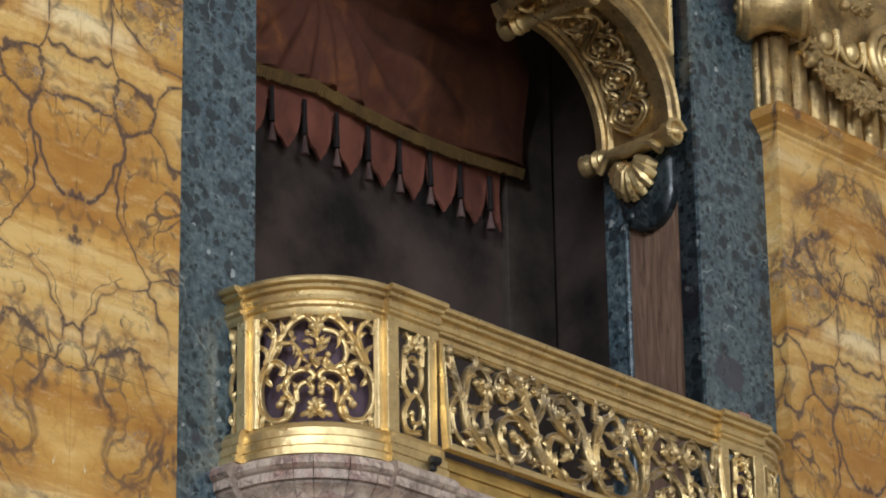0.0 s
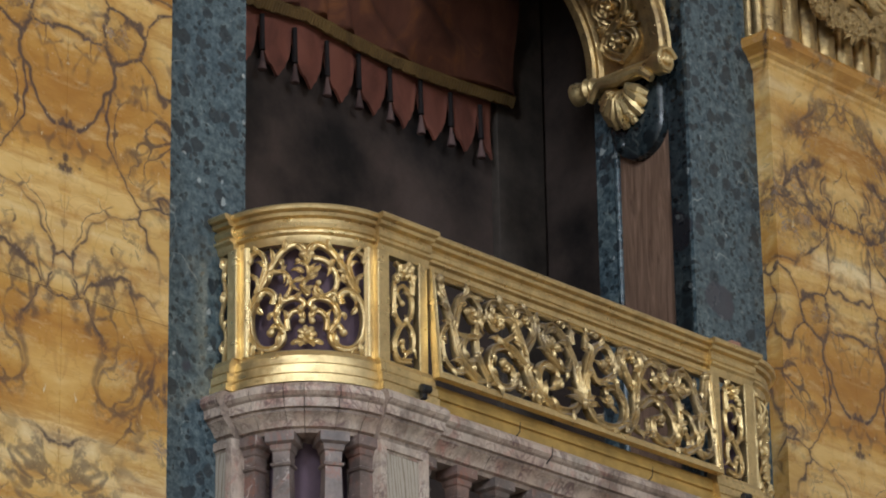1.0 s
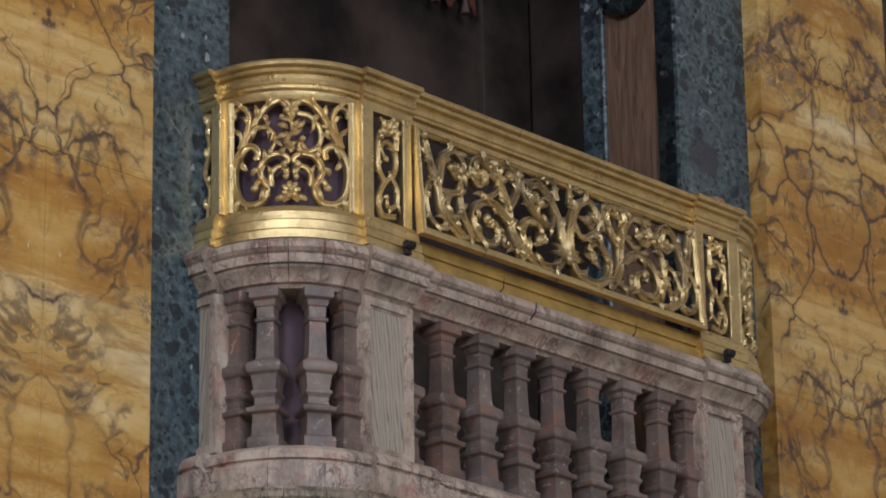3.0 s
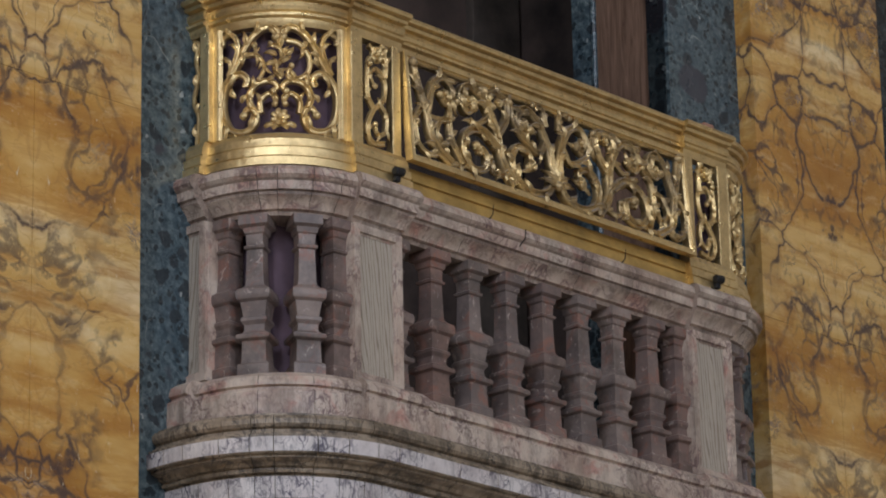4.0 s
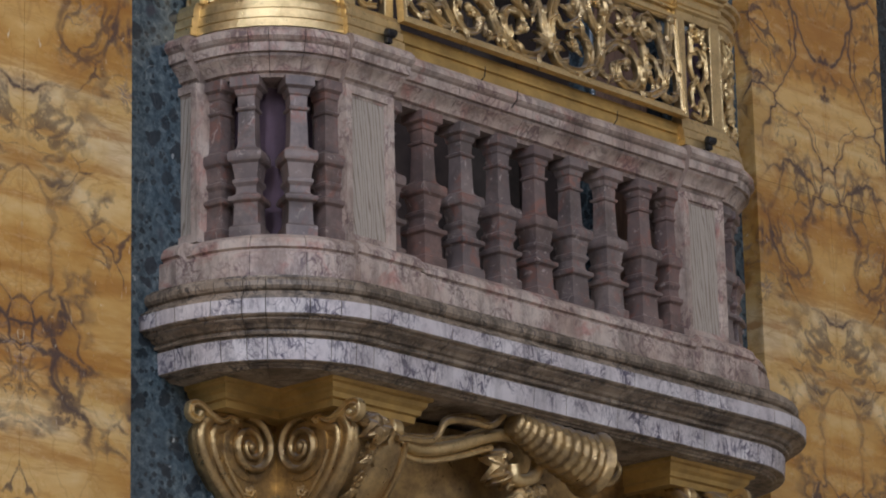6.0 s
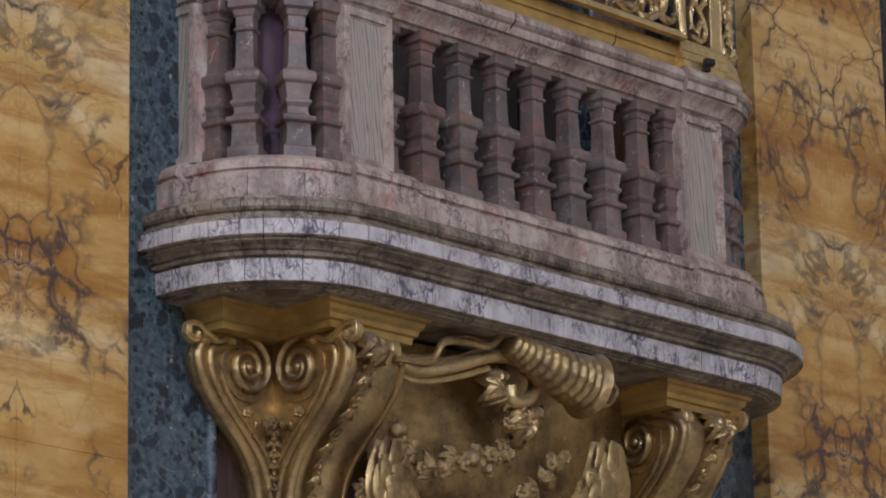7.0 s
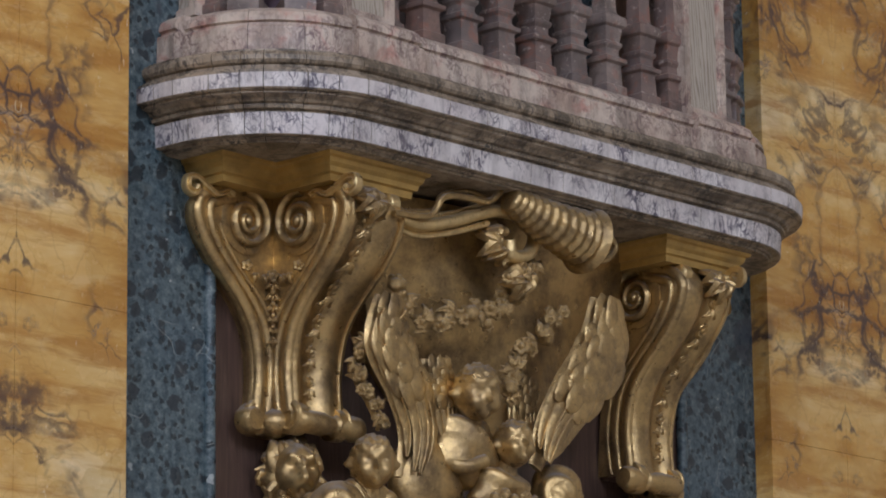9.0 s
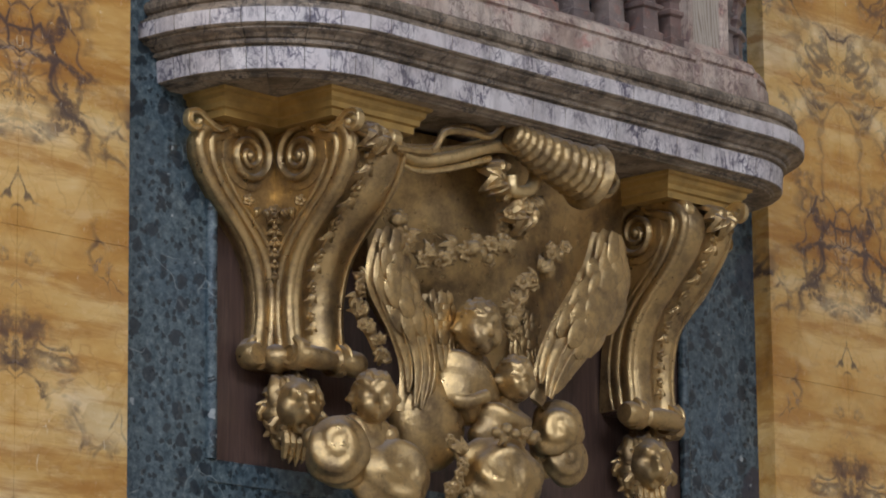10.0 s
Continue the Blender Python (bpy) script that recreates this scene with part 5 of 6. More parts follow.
def putto(head, r, face, body, drape, lean):
    """A small carved figure: head, neck, breast and shoulders grown together in one mesh."""
    bm = bmesh.new()
    h, b = Vector(head), Vector(body)
    f = Vector(face).normalized()
    carved_head(bm, h, r, f, PUTTO, (0.86, 0.93, 1.06), True, 2.2)
    sd = f.cross(Vector((0, 0, 1))).normalized()
    tube(bm, [h - Vector((0, 0, r * 0.5)), h * 0.7 + b * 0.3 - f * r * 0.1, b * 0.8 + h * 0.2], [r * 0.52, r * 0.46, r * 0.7], 16)
    for v in ball(bm, b, r * drape, 36, 26, (1.15, 0.8, 1.0)):
        d = v.co - b
        v.co += d * (0.10 * math.sin(d.dot(Vector((0.6, 0.2, 1.0))) * 46 / drape + 4 * noise.noise(v.co * 6)))
    for q in (-1, 1):
        ball(bm, b + sd * q * r * 0.95 + Vector((0, 0, r * 0.35)), r * 0.5, 14, 10, (1, 0.9, 1))
    if lean:
        a = b + sd * lean * r * 1.0 + Vector((0, 0, r * 0.2))
        tube(bm, smooth_path([a, a + f * r * 0.6 - Vector((0, 0, r * 0.6)), a + f * r * 1.0 - sd * lean * r * 0.6 - Vector((0, 0, r * 0.8)), a + f * r * 1.0 - sd * lean * r * 1.5 - Vector((0, 0, r * 0.5))], 4), [r * 0.40 - r * 0.012 * i for i in range(13)], 12)
    ob = finish("putto_statue", bm, M_OLDGOLD, None, "", True, 75)
    return tagged(ob, "gilded carved putto with curly hair among the clouds", "statue", "putti of the relief")


putto((-0.383, 0.060, 4.551), 0.108, (-0.30, -0.95, -0.22), (-0.36, 0.170, 4.335), 1.45, 1)
putto((-0.193, 0.030, 4.358), 0.090, (-0.30, -1, 0.05), (-0.205, 0.110, 4.165), 1.45, 0)
putto((-0.994, 0.060, 4.193), 0.098, (-0.62, -0.85, -0.12), (-0.955, 0.150, 4.020), 1.25, 0)


def cloud(at, r, seed):
    """A carved cloud: a lump with coiled rims."""
    bm = bmesh.new()
    c = Vector(at)
    rng = random.Random(seed)
    f = Vector((rng.uniform(-0.7, -0.2), -0.8, rng.uniform(-0.1, 0.35))).normalized()
    for v in ball(bm, c, r, 44, 30, (1.05, 0.8, 1.0), None, 0.20, 5):
        d = (v.co - c)
        n = d.normalized()
        th = math.acos(max(-1, min(1, n.dot(f))))
        ph = math.atan2(n.dot(f.cross(Vector((0, 0, 1)))), n.z)
        v.co += n * (r * (0.055 * math.cos(th * 10.0 + ph + 3.2 * noise.noise(v.co * 5)) + 0.22 * noise.noise(v.co * 7) - 0.10 * math.exp(-(th / 0.6) ** 2)))
    u = f.orthogonal().normalized()
    v = f.cross(u)
    for k in range(4):
        a = rng.uniform(0, 6.28)
        ball(bm, c + (u * math.cos(a) + v * math.sin(a)) * r * 0.75 + Vector((0, 0.03, 0)), r * 0.42, 12, 9, (1, 0.8, 1), None, 0.1, 9)
    ob = finish("cloud", bm, M_OLDGOLD, None, "", True, 70)
    return tagged(ob, "gilded carved cloud at the foot of the relief", "carving", "carved clouds")


cloud((-1.137, 0.120, 3.964), 0.125, 1)
cloud((-0.866, 0.100, 3.888), 0.165, 2)
cloud((-0.256, 0.080, 3.944), 0.18, 3)
cloud((0.205, 0.160, 4.203), 0.13, 4)
cloud((0.263, 0.160, 4.090), 0.11, 5)
# smooth bowl between the clouds
bm = bmesh.new()
ball(bm, (-0.544, 0.200, 4.169), 0.20, 26, 18, (1.0, 0.5, 1.05))
part("bowl", bm, M_OLDGOLD, cartouche, "smooth gilded bowl")
garland(cartouche, [(-0.557, 0.050, 4.047), (-0.508, 0.050, 3.960), (-0.559, 0.050, 3.887), (-0.460, 0.050, 3.862)], 16, 0.030, 0.02, 9)
garland(cartouche, [(-0.375, -0.030, 4.119), (-0.239, -0.030, 4.111), (-0.118, -0.030, 4.136)], 14, 0.026, 0.014, 10)


# ---- the niche over the balcony ----
NB = 2.1
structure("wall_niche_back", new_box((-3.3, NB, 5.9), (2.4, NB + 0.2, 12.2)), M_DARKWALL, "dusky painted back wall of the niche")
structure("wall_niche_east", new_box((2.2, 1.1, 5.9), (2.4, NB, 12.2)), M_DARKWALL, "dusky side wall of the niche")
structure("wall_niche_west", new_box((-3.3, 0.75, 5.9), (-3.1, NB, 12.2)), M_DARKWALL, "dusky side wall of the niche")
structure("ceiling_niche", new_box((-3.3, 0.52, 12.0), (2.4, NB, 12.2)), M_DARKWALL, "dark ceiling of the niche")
structure("wall_over_niche", new_box((-A1, YW + 0.004, 10.55), (A1, 0.9, ZTOP)), M_GREEN, "green marble head over the niche")
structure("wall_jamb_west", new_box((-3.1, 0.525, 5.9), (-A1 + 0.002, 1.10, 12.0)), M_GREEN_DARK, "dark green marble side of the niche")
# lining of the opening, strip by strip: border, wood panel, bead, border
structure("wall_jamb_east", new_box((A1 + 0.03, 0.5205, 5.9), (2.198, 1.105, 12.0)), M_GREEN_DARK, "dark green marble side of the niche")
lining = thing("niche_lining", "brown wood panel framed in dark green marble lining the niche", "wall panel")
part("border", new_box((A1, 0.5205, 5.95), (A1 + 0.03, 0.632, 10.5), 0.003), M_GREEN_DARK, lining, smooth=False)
part("wood_panel", new_box((A1 + 0.014, 0.634, 5.95), (A1 + 0.03, 0.955, 10.5)), M_WOOD, lining, "brown wood with wavy grain", smooth=False)
bm = bmesh.new()
tube(bm, [(A1 + 0.012, 0.972, 5.95), (A1 + 0.012, 0.972, 10.5)], 0.016, 12)
part("bead", bm, M_GREEN, lining)
part("border", new_box((A1 + 0.002, 0.990, 5.95), (A1 + 0.03, 1.104, 10.5), 0.003), M_GREEN, lining, smooth=False)
bm = bmesh.new()
apron = []
for k in range(17):
    a = math.pi + math.pi * k / 16
    apron.append((0.80 + 0.17 * math.cos(a), 9.10 + 0.19 * math.sin(a)))
rings = [[(A1 + dx, 0.80 + (y - 0.80) * f, 9.15 + (z - 9.15) * f) for y, z in [(0.63, 9.5)] + apron + [(0.97, 9.5)]] for dx, f in ((0.02, 1), (-0.03, 1), (-0.05, 0.86))]
sweep(bm, rings)
ball(bm, (A1 - 0.045, 0.90, 9.00), 0.035, 12, 8, (0.5, 1, 1))
part("apron", bm, M_GREEN_DARK, lining, "rounded dark green marble apron under the shell")

# slim box added to carry the lighter brown of the back wall's east end
tagged(finish("wall_pilaster", new_box((1.80, NB - 0.05, 5.95), (2.16, NB + 0.002, 12.0), 0.006), plain("lighter_brown_wall_paint", (0.075, 0.058, 0.046), 0.85, 0, 0.5, 5)), "lighter brown strip of the painted niche wall, added as a slim box", "wall", "", "structure")

# ---- gilded arch bracket in the corner of the opening ----
bracket = thing("arch_bracket", "gilded curved arch bracket with scrolls, flowers and a shell", "bracket")
AX, AZ, AR = 0.86, 9.40, 0.535


def arch(u, v, w):
    """u along the arc from its foot, v across from front to back, w proud of the hollow."""
    a = u / AR
    return (AX + (AR - w) * math.cos(a), v, AZ + (AR - w) * math.sin(a))


def arch_strip(name, sec, a0=-0.10, a1=2.0, material=None):
    bm = bmesh.new()
    sweep(bm, [[arch(AR * (a0 + (a1 - a0) * k / 28), v, w) for v, w in sec] for k in range(29)])
    part(name, bm, material or M_OLDGOLD, bracket, angle=30)


arch_strip("soffit", [(0.63, 0.0), (1.0, 0.0), (1.0, -0.06), (0.63, -0.06)])
arch_strip("edge_moulding", [(0.57, -0.05), (0.565, 0.02), (0.58, 0.035), (0.605, 0.03), (0.62, 0.015), (0.64, 0.02), (0.655, 0.0), (0.655, -0.05)])
arch_strip("edge_moulding", [(0.96, -0.05), (0.96, 0.0), (0.975, 0.022), (0.995, 0.018), (1.005, 0.035), (1.04, 0.04), (1.05, 0.0), (1.05, -0.05)])
# front face: broad band along the arc and the spandrel behind it
bm = bmesh.new()
rings = []
for k in range(29):
    a = -0.05 + 2.0 * k / 28
    c, s = math.cos(a), math.sin(a)
    rings.append([(AX + r * c, y, AZ + r * s) for r, y in ((0.50, 0.66), (0.50, 0.570), (0.512, 0.555), (0.53, 0.555), (0.54, 0.570), (0.565, 0.570), (0.578, 0.558), (0.59, 0.570), (0.59, 0.66))])
sweep(bm, rings)
part("front_band", bm, M_OLDGOLD, bracket, angle=30)
bm = bmesh.new()
pts = [(AX + 0.56 * math.cos(a), AZ + 0.56 * math.sin(a)) for a in (math.pi * 0.62 * k / 20 for k in range(21))]
shape = [(A1 - 0.02, 9.40)] + [p for p in pts if p[0] < A1 - 0.03] + [(0.6, 10.5), (A1 - 0.02, 10.5)]
sweep(bm, [[(x, y, z) for x, z in shape] for y in (0.60, 1.0)])
part("spandrel", bm, M_OLDGOLD, bracket, smooth=False)
bm = bmesh.new()
for a, b in (((A1 - 0.04, 9.78), (A1 - 0.04, 10.48)), ((A1 - 0.04, 9.78), (1.22, 9.96)), ((1.22, 9.96), (0.98, 10.06)), ((0.98, 10.06), (0.9, 10.1))):
    tube(bm, [(a[0], 0.597, a[1]), (b[0], 0.597, b[1])], 0.014, 8)
part("spandrel_frame", bm, M_GOLD, bracket)
# rolls at both ends of the arc
for cx, cz in ((1.375, 9.325), (0.80, 9.885)):
    bm = bmesh.new()
    prof = [(0.545, 0.05), (0.55, 0.062), (0.60, 0.062), (0.62, 0.048), (0.66, 0.040), (0.98, 0.040), (1.00, 0.055), (1.02, 0.043), (1.04, 0.060), (1.07, 0.045), (1.085, 0.052), (1.11, 0.060), (1.13, 0.060), (1.135, 0.045)]
    tube(bm, [(cx, y, cz) for y, r in prof], [r for y, r in prof], 20)
    for y in (0.545,):
        sp = spiral(cx, cz, 0.075, 1.6, 0.4, 1, 10)
        tube(bm, [(x, y - 0.004, z) for x, z in sp], [0.014 - 0.0003 * i for i in range(len(sp))], 8)
        ball(bm, (cx, y - 0.008, cz), 0.024, 10, 8)
    part("roll", bm, M_GOLD, bracket)
# running ornament on the soffit: two interlaced waves with a flower in each loop
def soffit_place(u, v, w):
    return arch(v, 0.815 + u, w)


for q in (-1, 1):
    bm = bmesh.new()
    strap(bm, soffit_place, [(q * 0.098 * math.sin(math.pi * k / 4), 0.02 + 0.0475 * k) for k in range(21)], 0.024, 0.024, 0.014 + 0.012 * (q > 0), 3)
    part("scroll_relief", bm, M_OLDGOLD, bracket, "deeply carved interlaced gilded scrolls")
for k in range(5):
    u0 = 0.115 + 0.19 * k
    bm = bmesh.new()
    rosette(bm, soffit_place, 0.0, u0, 0.058, 6, 0.03)
    part("rosette", bm, M_OLDGOLD, bracket)
    for q in (-1, 1):
        bm = bmesh.new()
        for a in (-0.7, 0.0, 0.7):
            leaf(bm, soffit_place, q * 0.05, u0 + 0.095, (0 if q > 0 else math.pi) + a, 0.095, 0.022, 0.012, 0.5 * q)
        part("leaf_spray", bm, M_OLDGOLD, bracket)
# shell under the lower roll
bm = bmesh.new()
tube(bm, smooth_path([(A1 - 0.12, 0.62, 9.25), (A1 - 0.14, 0.70, 9.31), (A1 - 0.15, 0.82, 9.29), (A1 - 0.14, 0.94, 9.31), (A1 - 0.12, 1.02, 9.25)], 6), 0.022, 8)
shell = part("shell", bm, M_GOLD, bracket, "gilded scallop shell")
for k in range(9):
    bm = bmesh.new()
    a = -math.pi / 2 + (k - 4) * 0.26
    d = Vector((0, math.cos(a), math.sin(a)))
    c = Vector((A1 - 0.09, 0.84, 9.29))
    ln = 0.22 - 0.008 * abs(k - 4) ** 1.5
    tube(bm, [c + d * 0.03, c + d * ln * 0.45 + Vector((-0.03, 0, 0)), c + d * ln * 0.8 + Vector((-0.01, 0, 0)), c + d * ln + Vector((0.03, 0, 0))], [0.012, 0.024, 0.032, 0.020], 8)
    part("rib", bm, M_GOLD, shell)

# ---- red canopy with fringe and tassels: a wall painting, built as shallow cloth ----
def cloth(name, color, edge):
    m, nt, p = nodes_of(name)
    g = Graph(nt)
    co = g.coords(None, (1, 1, 0.6))
    n = g.noise(co, 5, 7, 0.6, 0.8)
    g.put(p, "Base Color", g.ramp(n, (0.3, tuple(c * 0.55 for c in color)), (0.55, color), (0.75, edge)))
    g.put(p, "Roughness", 0.85)
    return m


M_DRAPE = cloth("faded_red_drape", (0.15, 0.050, 0.026), (0.32, 0.115, 0.030))
M_VALANCE = cloth("rose_valance", (0.23, 0.075, 0.048), (0.27, 0.095, 0.058))
M_FRINGE = cloth("ochre_fringe", (0.17, 0.095, 0.026), (0.22, 0.13, 0.035))
M_TASSEL = cloth("pale_rose_tassel", (0.17, 0.10, 0.09), (0.20, 0.125, 0.11))
M_CORD = cloth("black_cord", (0.018, 0.012, 0.012), (0.025, 0.018, 0.018))
canopy = thing("canopy", "painted red canopy with scalloped valance, fringe and dark tassels, built in low relief", "canopy", "", (0, 0.085, 0))
TX = [0.075 + 0.2235 * k for k in range(-5, 8)]


def hem(x):
    """Lower edge: pointed lobes between the tassels."""
    t = ((x - TX[0]) / 0.2235) % 1.0
    d = min(t, 1 - t)
    return (9.62 - 1.6 * d if d < 0.09 else 9.476 - 0.135 * (d - 0.09) / 0.41) - (0.012 if 0.2 < d < 0.3 else 0)


def fringe_line(x):
    """Where the drape's hem hangs over the valance: swags between two gatherings."""
    return 9.70 - 0.05 * math.sin(math.pi * np.clip((x - 0.35) / 1.45, 0, 1)) if x > 0.35 else 9.70 - 0.05 * math.sin(math.pi * np.clip((0.35 - x) / 1.45, 0, 1)) + 0.0


bm = bmesh.new()
cols = []
steps = 260
for i in range(steps + 1):
    x = -1.15 + (1.735 + 1.15) * i / steps
    wave = 0.010 * math.sin(x * 28.1) + 0.006 * math.sin(x * 11 + 1)
    top, bot = 9.80, hem(x)
    cols.append([(x, 1.95 + wave * (1 - k / 8) + 0.012 * math.sin(4 * k / 8), bot + (top - bot) * k / 8) for k in range(9)] + [(x, 1.965 + wave, top), (x, 1.965 + wave, bot)])
sweep(bm, cols)
part("valance", bm, M_VALANCE, canopy, "rose red scalloped valance")
bm = bmesh.new()
cols = []
for i in range(151):
    x = -1.2 + 3.06 * i / 150
    z0 = fringe_line(x) + 0.05
    col = []
    for k in range(41):
        z = z0 + (11.9 - z0) * (k / 40) ** 1.5
        # folds fan out from the gathering point
        ang = math.atan2(z - 10.32, x - 0.35)
        dist = math.hypot(x - 0.35, z - 10.32)
        fold = 0.036 * math.sin(ang * 19 + 2.0 * noise.noise(Vector((x * 2, z * 2, 0)))) * min(1, dist * 1.6) + 0.03 * noise.noise(Vector((x * 3, z * 3, 2)))
        belly = 0.03 * math.sin(math.pi * min(1, (z - z0) / 0.7))
        col.append((x, 1.90 - belly + fold, z))
    col += [(x, 1.985, 11.9), (x, 1.985, z0)]
    cols.append(col)
sweep(bm, cols)
part("drape", bm, M_DRAPE, canopy, "painted faded red drape, its fanned folds built in low relief", angle=80)
bm = bmesh.new()
cols = []
for i in range(301):
    x = -1.2 + 3.06 * i / 300
    z0 = fringe_line(x)
    cols.append([(x, 1.90 + 0.006 * (i % 2), z0 + 0.055), (x, 1.885 + 0.006 * (i % 2), z0 + 0.03), (x, 1.905 + 0.006 * (i % 2), z0 - 0.015 - 0.012 * noise.noise(Vector((x * 30, 0, 0)))), (x, 1.935, z0 - 0.01), (x, 1.94, z0 + 0.055)])
sweep(bm, cols)
part("fringe", bm, M_FRINGE, canopy, "ochre gold fringe", smooth=False)
for x in TX:
    bm = bmesh.new()
    tube(bm, [(x, 1.938, 9.64), (x, 1.936, 9.55), (x, 1.936, 9.45)], [0.013, 0.012, 0.016], 10)
    cord = part("tassel", bm, M_CORD, canopy, "black cord with a pale tassel")
    bm = bmesh.new()
    lathe(bm, [(0.005, 0.10), (0.009, 0.085), (0.010, 0.07), (0.016, 0.04), (0.024, 0.0), (0.021, -0.004)], (x, 1.936, 9.345), 12)
    part("tuft", bm, M_TASSEL, cord)


# ---- capital of the yellow pier ----
capital = thing("pier_capital", "gilded fluted pier capital with volute, egg moulding and flower garland", "capital")
bm = bmesh.new()
prof = [(0.0, 9.455), (0.008, 9.468), (0.010, 9.485), (0.030, 9.500), (0.034, 9.515), (0.048, 9.528), (0.075, 9.552), (0.080, 9.585), (0.072, 9.605), (0.0, 9.61)]
rings = [[(A2 - o, 0.9, z) for o, z in prof], [(A2 - o, YP - o, z) for o, z in prof], [(3.03 + o, YP - o, z) for o, z in prof], [(3.03 + o, 0.9, z) for o, z in prof]]
sweep(bm, rings)
part("neck_moulding", bm, M_YELLOW_R, capital, "brownish yellow marble moulding", smooth=False)
part("core", new_box((A2 - 0.02, YP - 0.01, 9.60), (3.05, 0.9, 10.9)), M_OLDGOLD, capital, smooth=False)
for k in range(8):
    x = A2 + 0.03 + 0.145 * k
    bm = bmesh.new()
    tube(bm, [(x, YP - 0.012, z) for z in (9.605, 9.62, 9.98, 10.0)], [0.040, 0.058, 0.058, 0.04], 16, 0.7, (0, 1, 0))
    part("flute", bm, M_OLDGOLD, capital)
for y in (0.43, 0.49):
    bm = bmesh.new()
    tube(bm, [(A2 - 0.02, y, z) for z in (9.605, 9.62, 9.98, 10.0)], [0.018, 0.028, 0.028, 0.018], 12)
    part("flute", bm, M_OLDGOLD, capital)
# corner volute: a drum seen from below with coiled ends
bm = bmesh.new()
vc = Vector((A2 - 0.06, YP - 0.06, 10.12))
ax = Vector((0.7, -0.7, 0)).normalized()
prof = [(-0.17, 0.10), (-0.16, 0.155), (-0.13, 0.165), (-0.10, 0.15), (-0.05, 0.125), (0.0, 0.115), (0.05, 0.125), (0.10, 0.15), (0.13, 0.165), (0.16, 0.155), (0.17, 0.10)]
tube(bm, [vc + ax * d for d, r in prof], [r for d, r in prof], 24)
for d in (-0.172, 0.172):
    for rr, rad in ((0.13, 0.02), (0.07, 0.016)):
        up = Vector((0, 0, 1))
        sd = ax.cross(up)
        tube(bm, [vc + ax * d + (sd * math.cos(a) + up * math.sin(a)) * rr * (1 - 0.05 * a / 6) for a in (2 * math.pi * i / 22 for i in range(23))], rad, 8)
    ball(bm, vc + ax * d, 0.03, 10, 7)
part("volute", bm, M_OLDGOLD, capital, "large gilded corner volute")
bm = bmesh.new()
tube(bm, smooth_path([(2.04, 0.36, 9.99), (2.08, 0.33, 10.10), (2.10, 0.33, 10.3), (2.06, 0.34, 10.5)], 6), 0.05, 10, 0.6)
tube(bm, smooth_path([(2.14, 0.35, 9.94), (2.19, 0.33, 10.06), (2.20, 0.33, 10.25)], 6), 0.035, 10, 0.6)
part("leaf_fold", bm, M_OLDGOLD, capital)
# egg moulding
part("egg_ledge", new_box((A2 + 0.16, YP - 0.045, 9.985), (3.03, YP - 0.01, 10.02), 0.008), M_OLDGOLD, capital, smooth=False)
for k in range(4):
    x = 2.36 + 0.22 * k
    bm = bmesh.new()
    ball(bm, (x, YP - 0.04, 10.10), 0.062, 14, 10, (0.8, 0.7, 1.0))
    tube(bm, [(x + 0.085 * math.cos(a), YP - 0.045, 10.11 + 0.085 * math.sin(a)) for a in (math.pi * (1 + j / 12) for j in range(13))], 0.013, 8)
    tube(bm, [(x + 0.11, YP - 0.04, 10.19), (x + 0.11, YP - 0.05, 10.08), (x + 0.11, YP - 0.03, 10.03)], [0.02, 0.014, 0.005], 8)
    part("egg", bm, M_GOLD, capital)
for k in range(3):
    garland(capital, [(2.16, 0.33, 9.93), (2.28, 0.31, 9.87), (2.42, 0.29, 9.80), (2.58, 0.28, 9.79), (2.74, 0.29, 9.84), (2.92, 0.30, 9.95)], 40, 0.036, 0.03, 30 + k)
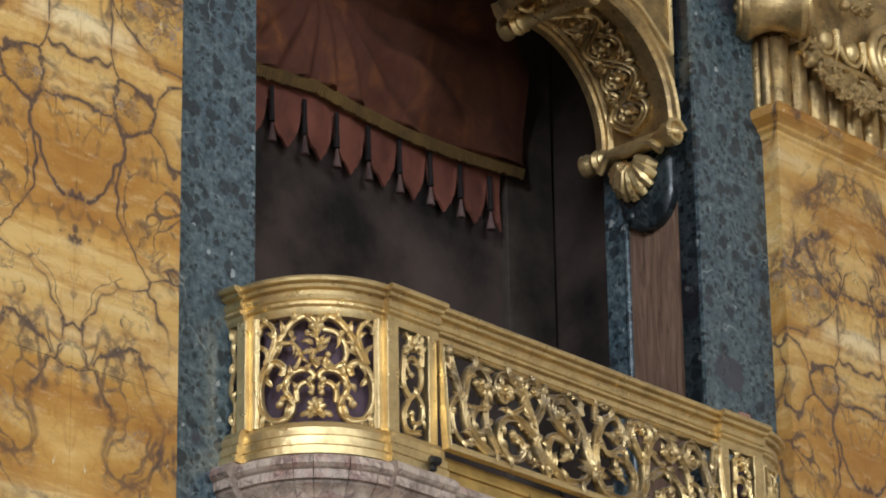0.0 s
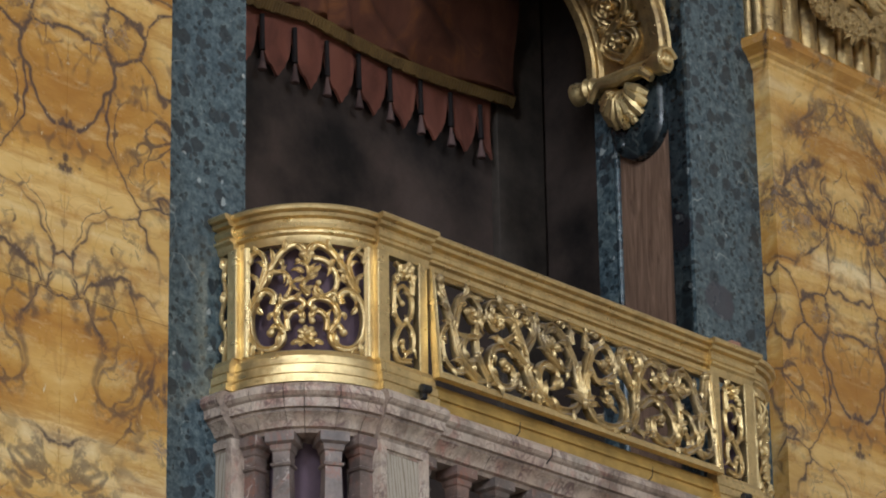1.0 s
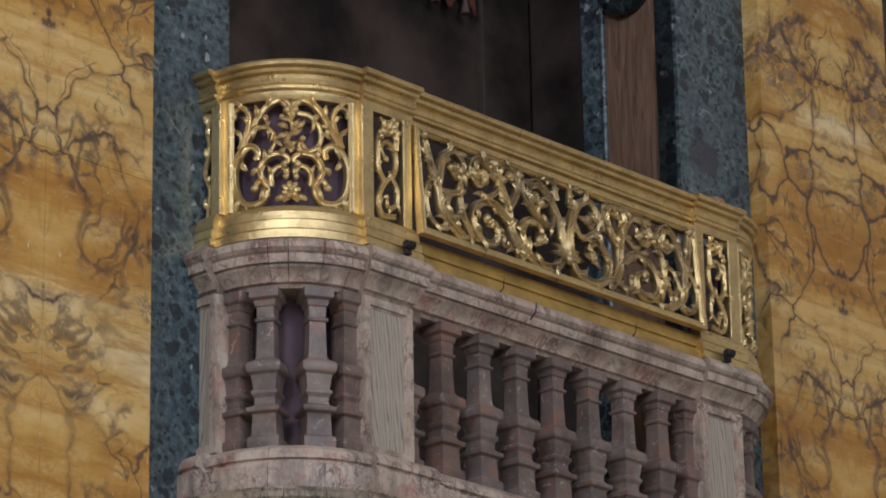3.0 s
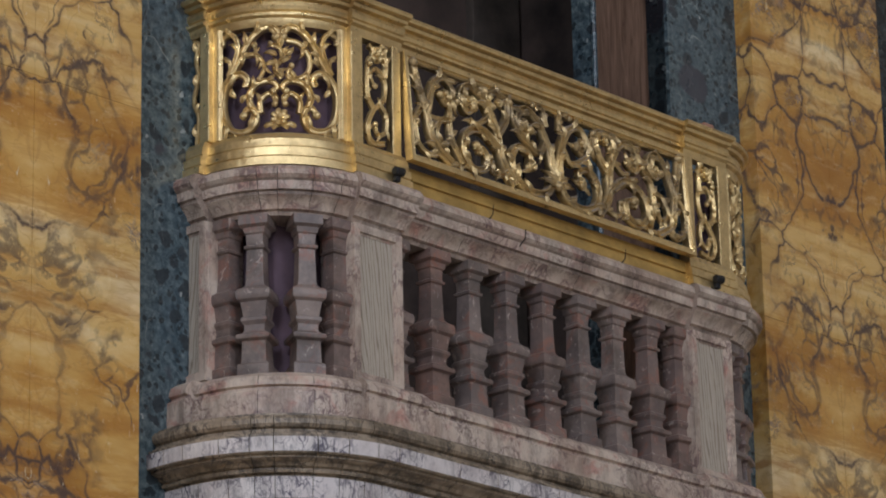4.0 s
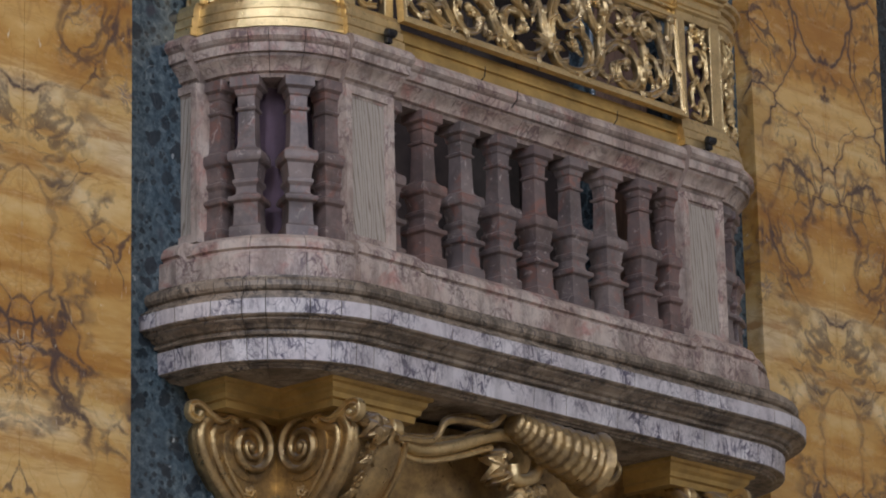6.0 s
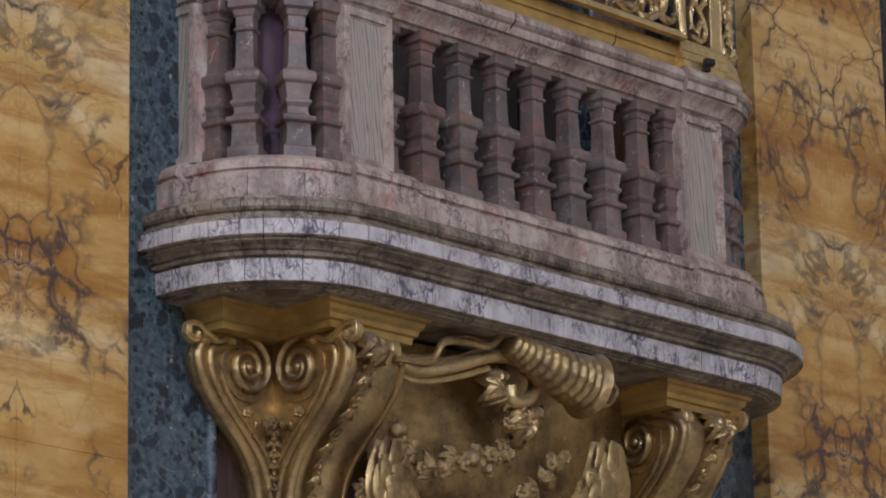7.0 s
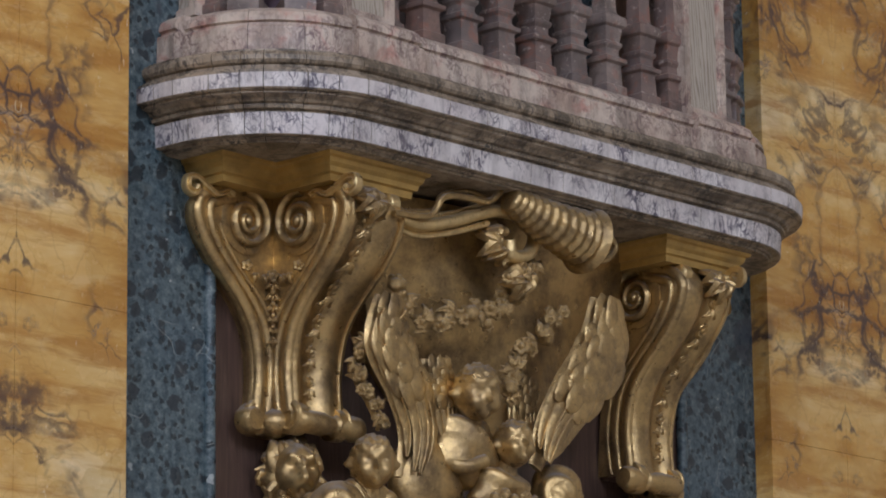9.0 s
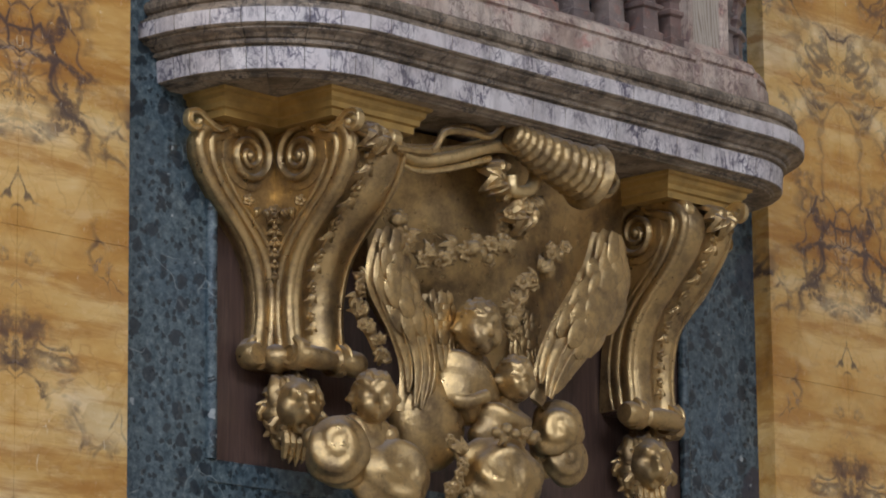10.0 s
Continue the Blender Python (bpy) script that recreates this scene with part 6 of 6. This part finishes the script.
garland(capital, [(2.14, 0.33, 10.30), (2.18, 0.33, 10.18), (2.20, 0.33, 10.05), (2.24, 0.33, 10.0)], 26, 0.032, 0.022, 40)
garland(capital, [(2.45, 0.33, 10.38), (2.55, 0.33, 10.34), (2.66, 0.33, 10.36)], 22, 0.036, 0.025, 41)
bm = bmesh.new()
for rr, rad in ((0.17, 0.028), (0.115, 0.022), (0.065, 0.018)):
    tube(bm, [(2.90 + rr * math.cos(a), 0.335, 10.15 + rr * math.sin(a)) for a in (2 * math.pi * j / 28 for j in range(29))], rad, 10)
part("ring_volute", bm, M_GOLD, capital)

# ---- small things on the balcony ----
def spotlight(x, y, z):
    root = thing("clamp_spotlight", "small black clamp spotlight on the marble coping", "spotlight", "clamp spotlights")
    root.location = (x, y, z)
    bm = new_box((-0.014, -0.012, 0.0), (0.014, 0.012, 0.045), 0.004)
    part("clamp", bm, M_BLACK, root, smooth=False)
    bm = bmesh.new()
    tube(bm, [(-0.026, -0.012, 0.04), (-0.022, -0.012, 0.04), (0.022, -0.012, 0.044), (0.026, -0.012, 0.044)], [0.014, 0.019, 0.019, 0.014], 14)
    part("lamp_head", bm, M_BLACK, root)
    return root


spotlight(-1.01, CY - 0.475, 6.832)
spotlight(1.05, CY - 0.475, 6.832)
tagged(finish("small_box", new_box((1.115, 0.01, 7.608), (1.185, 0.07, 7.668), 0.006), plain("faded_terracotta", (0.42, 0.22, 0.15), 0.8)), "small faded terracotta coloured box resting on the gilded rail", "box")
tagged(finish("paper_scrap", new_box((1.02, 0.02, 7.609), (1.06, 0.05, 7.640), 0.004), plain("grey_paper", (0.5, 0.48, 0.45), 0.8)), "crumpled grey paper scrap lying on the rail", "paper")
for i, (x, z) in enumerate(((-0.44, 6.80), (0.41, 6.80), (-0.24, 6.74))):
    bm = bmesh.new()
    tube(bm, [(x, CY - 0.45, z), (x + 0.01, CY - 0.475, z + 0.03), (x + 0.004, CY - 0.485, z + 0.07)], [0.003, 0.0025, 0.0015], 6)
    tagged(finish("wire_hook", bm, M_BLACK, None, "", True), "thin bent black wire stuck in the marble coping", "wire", "wire hooks")
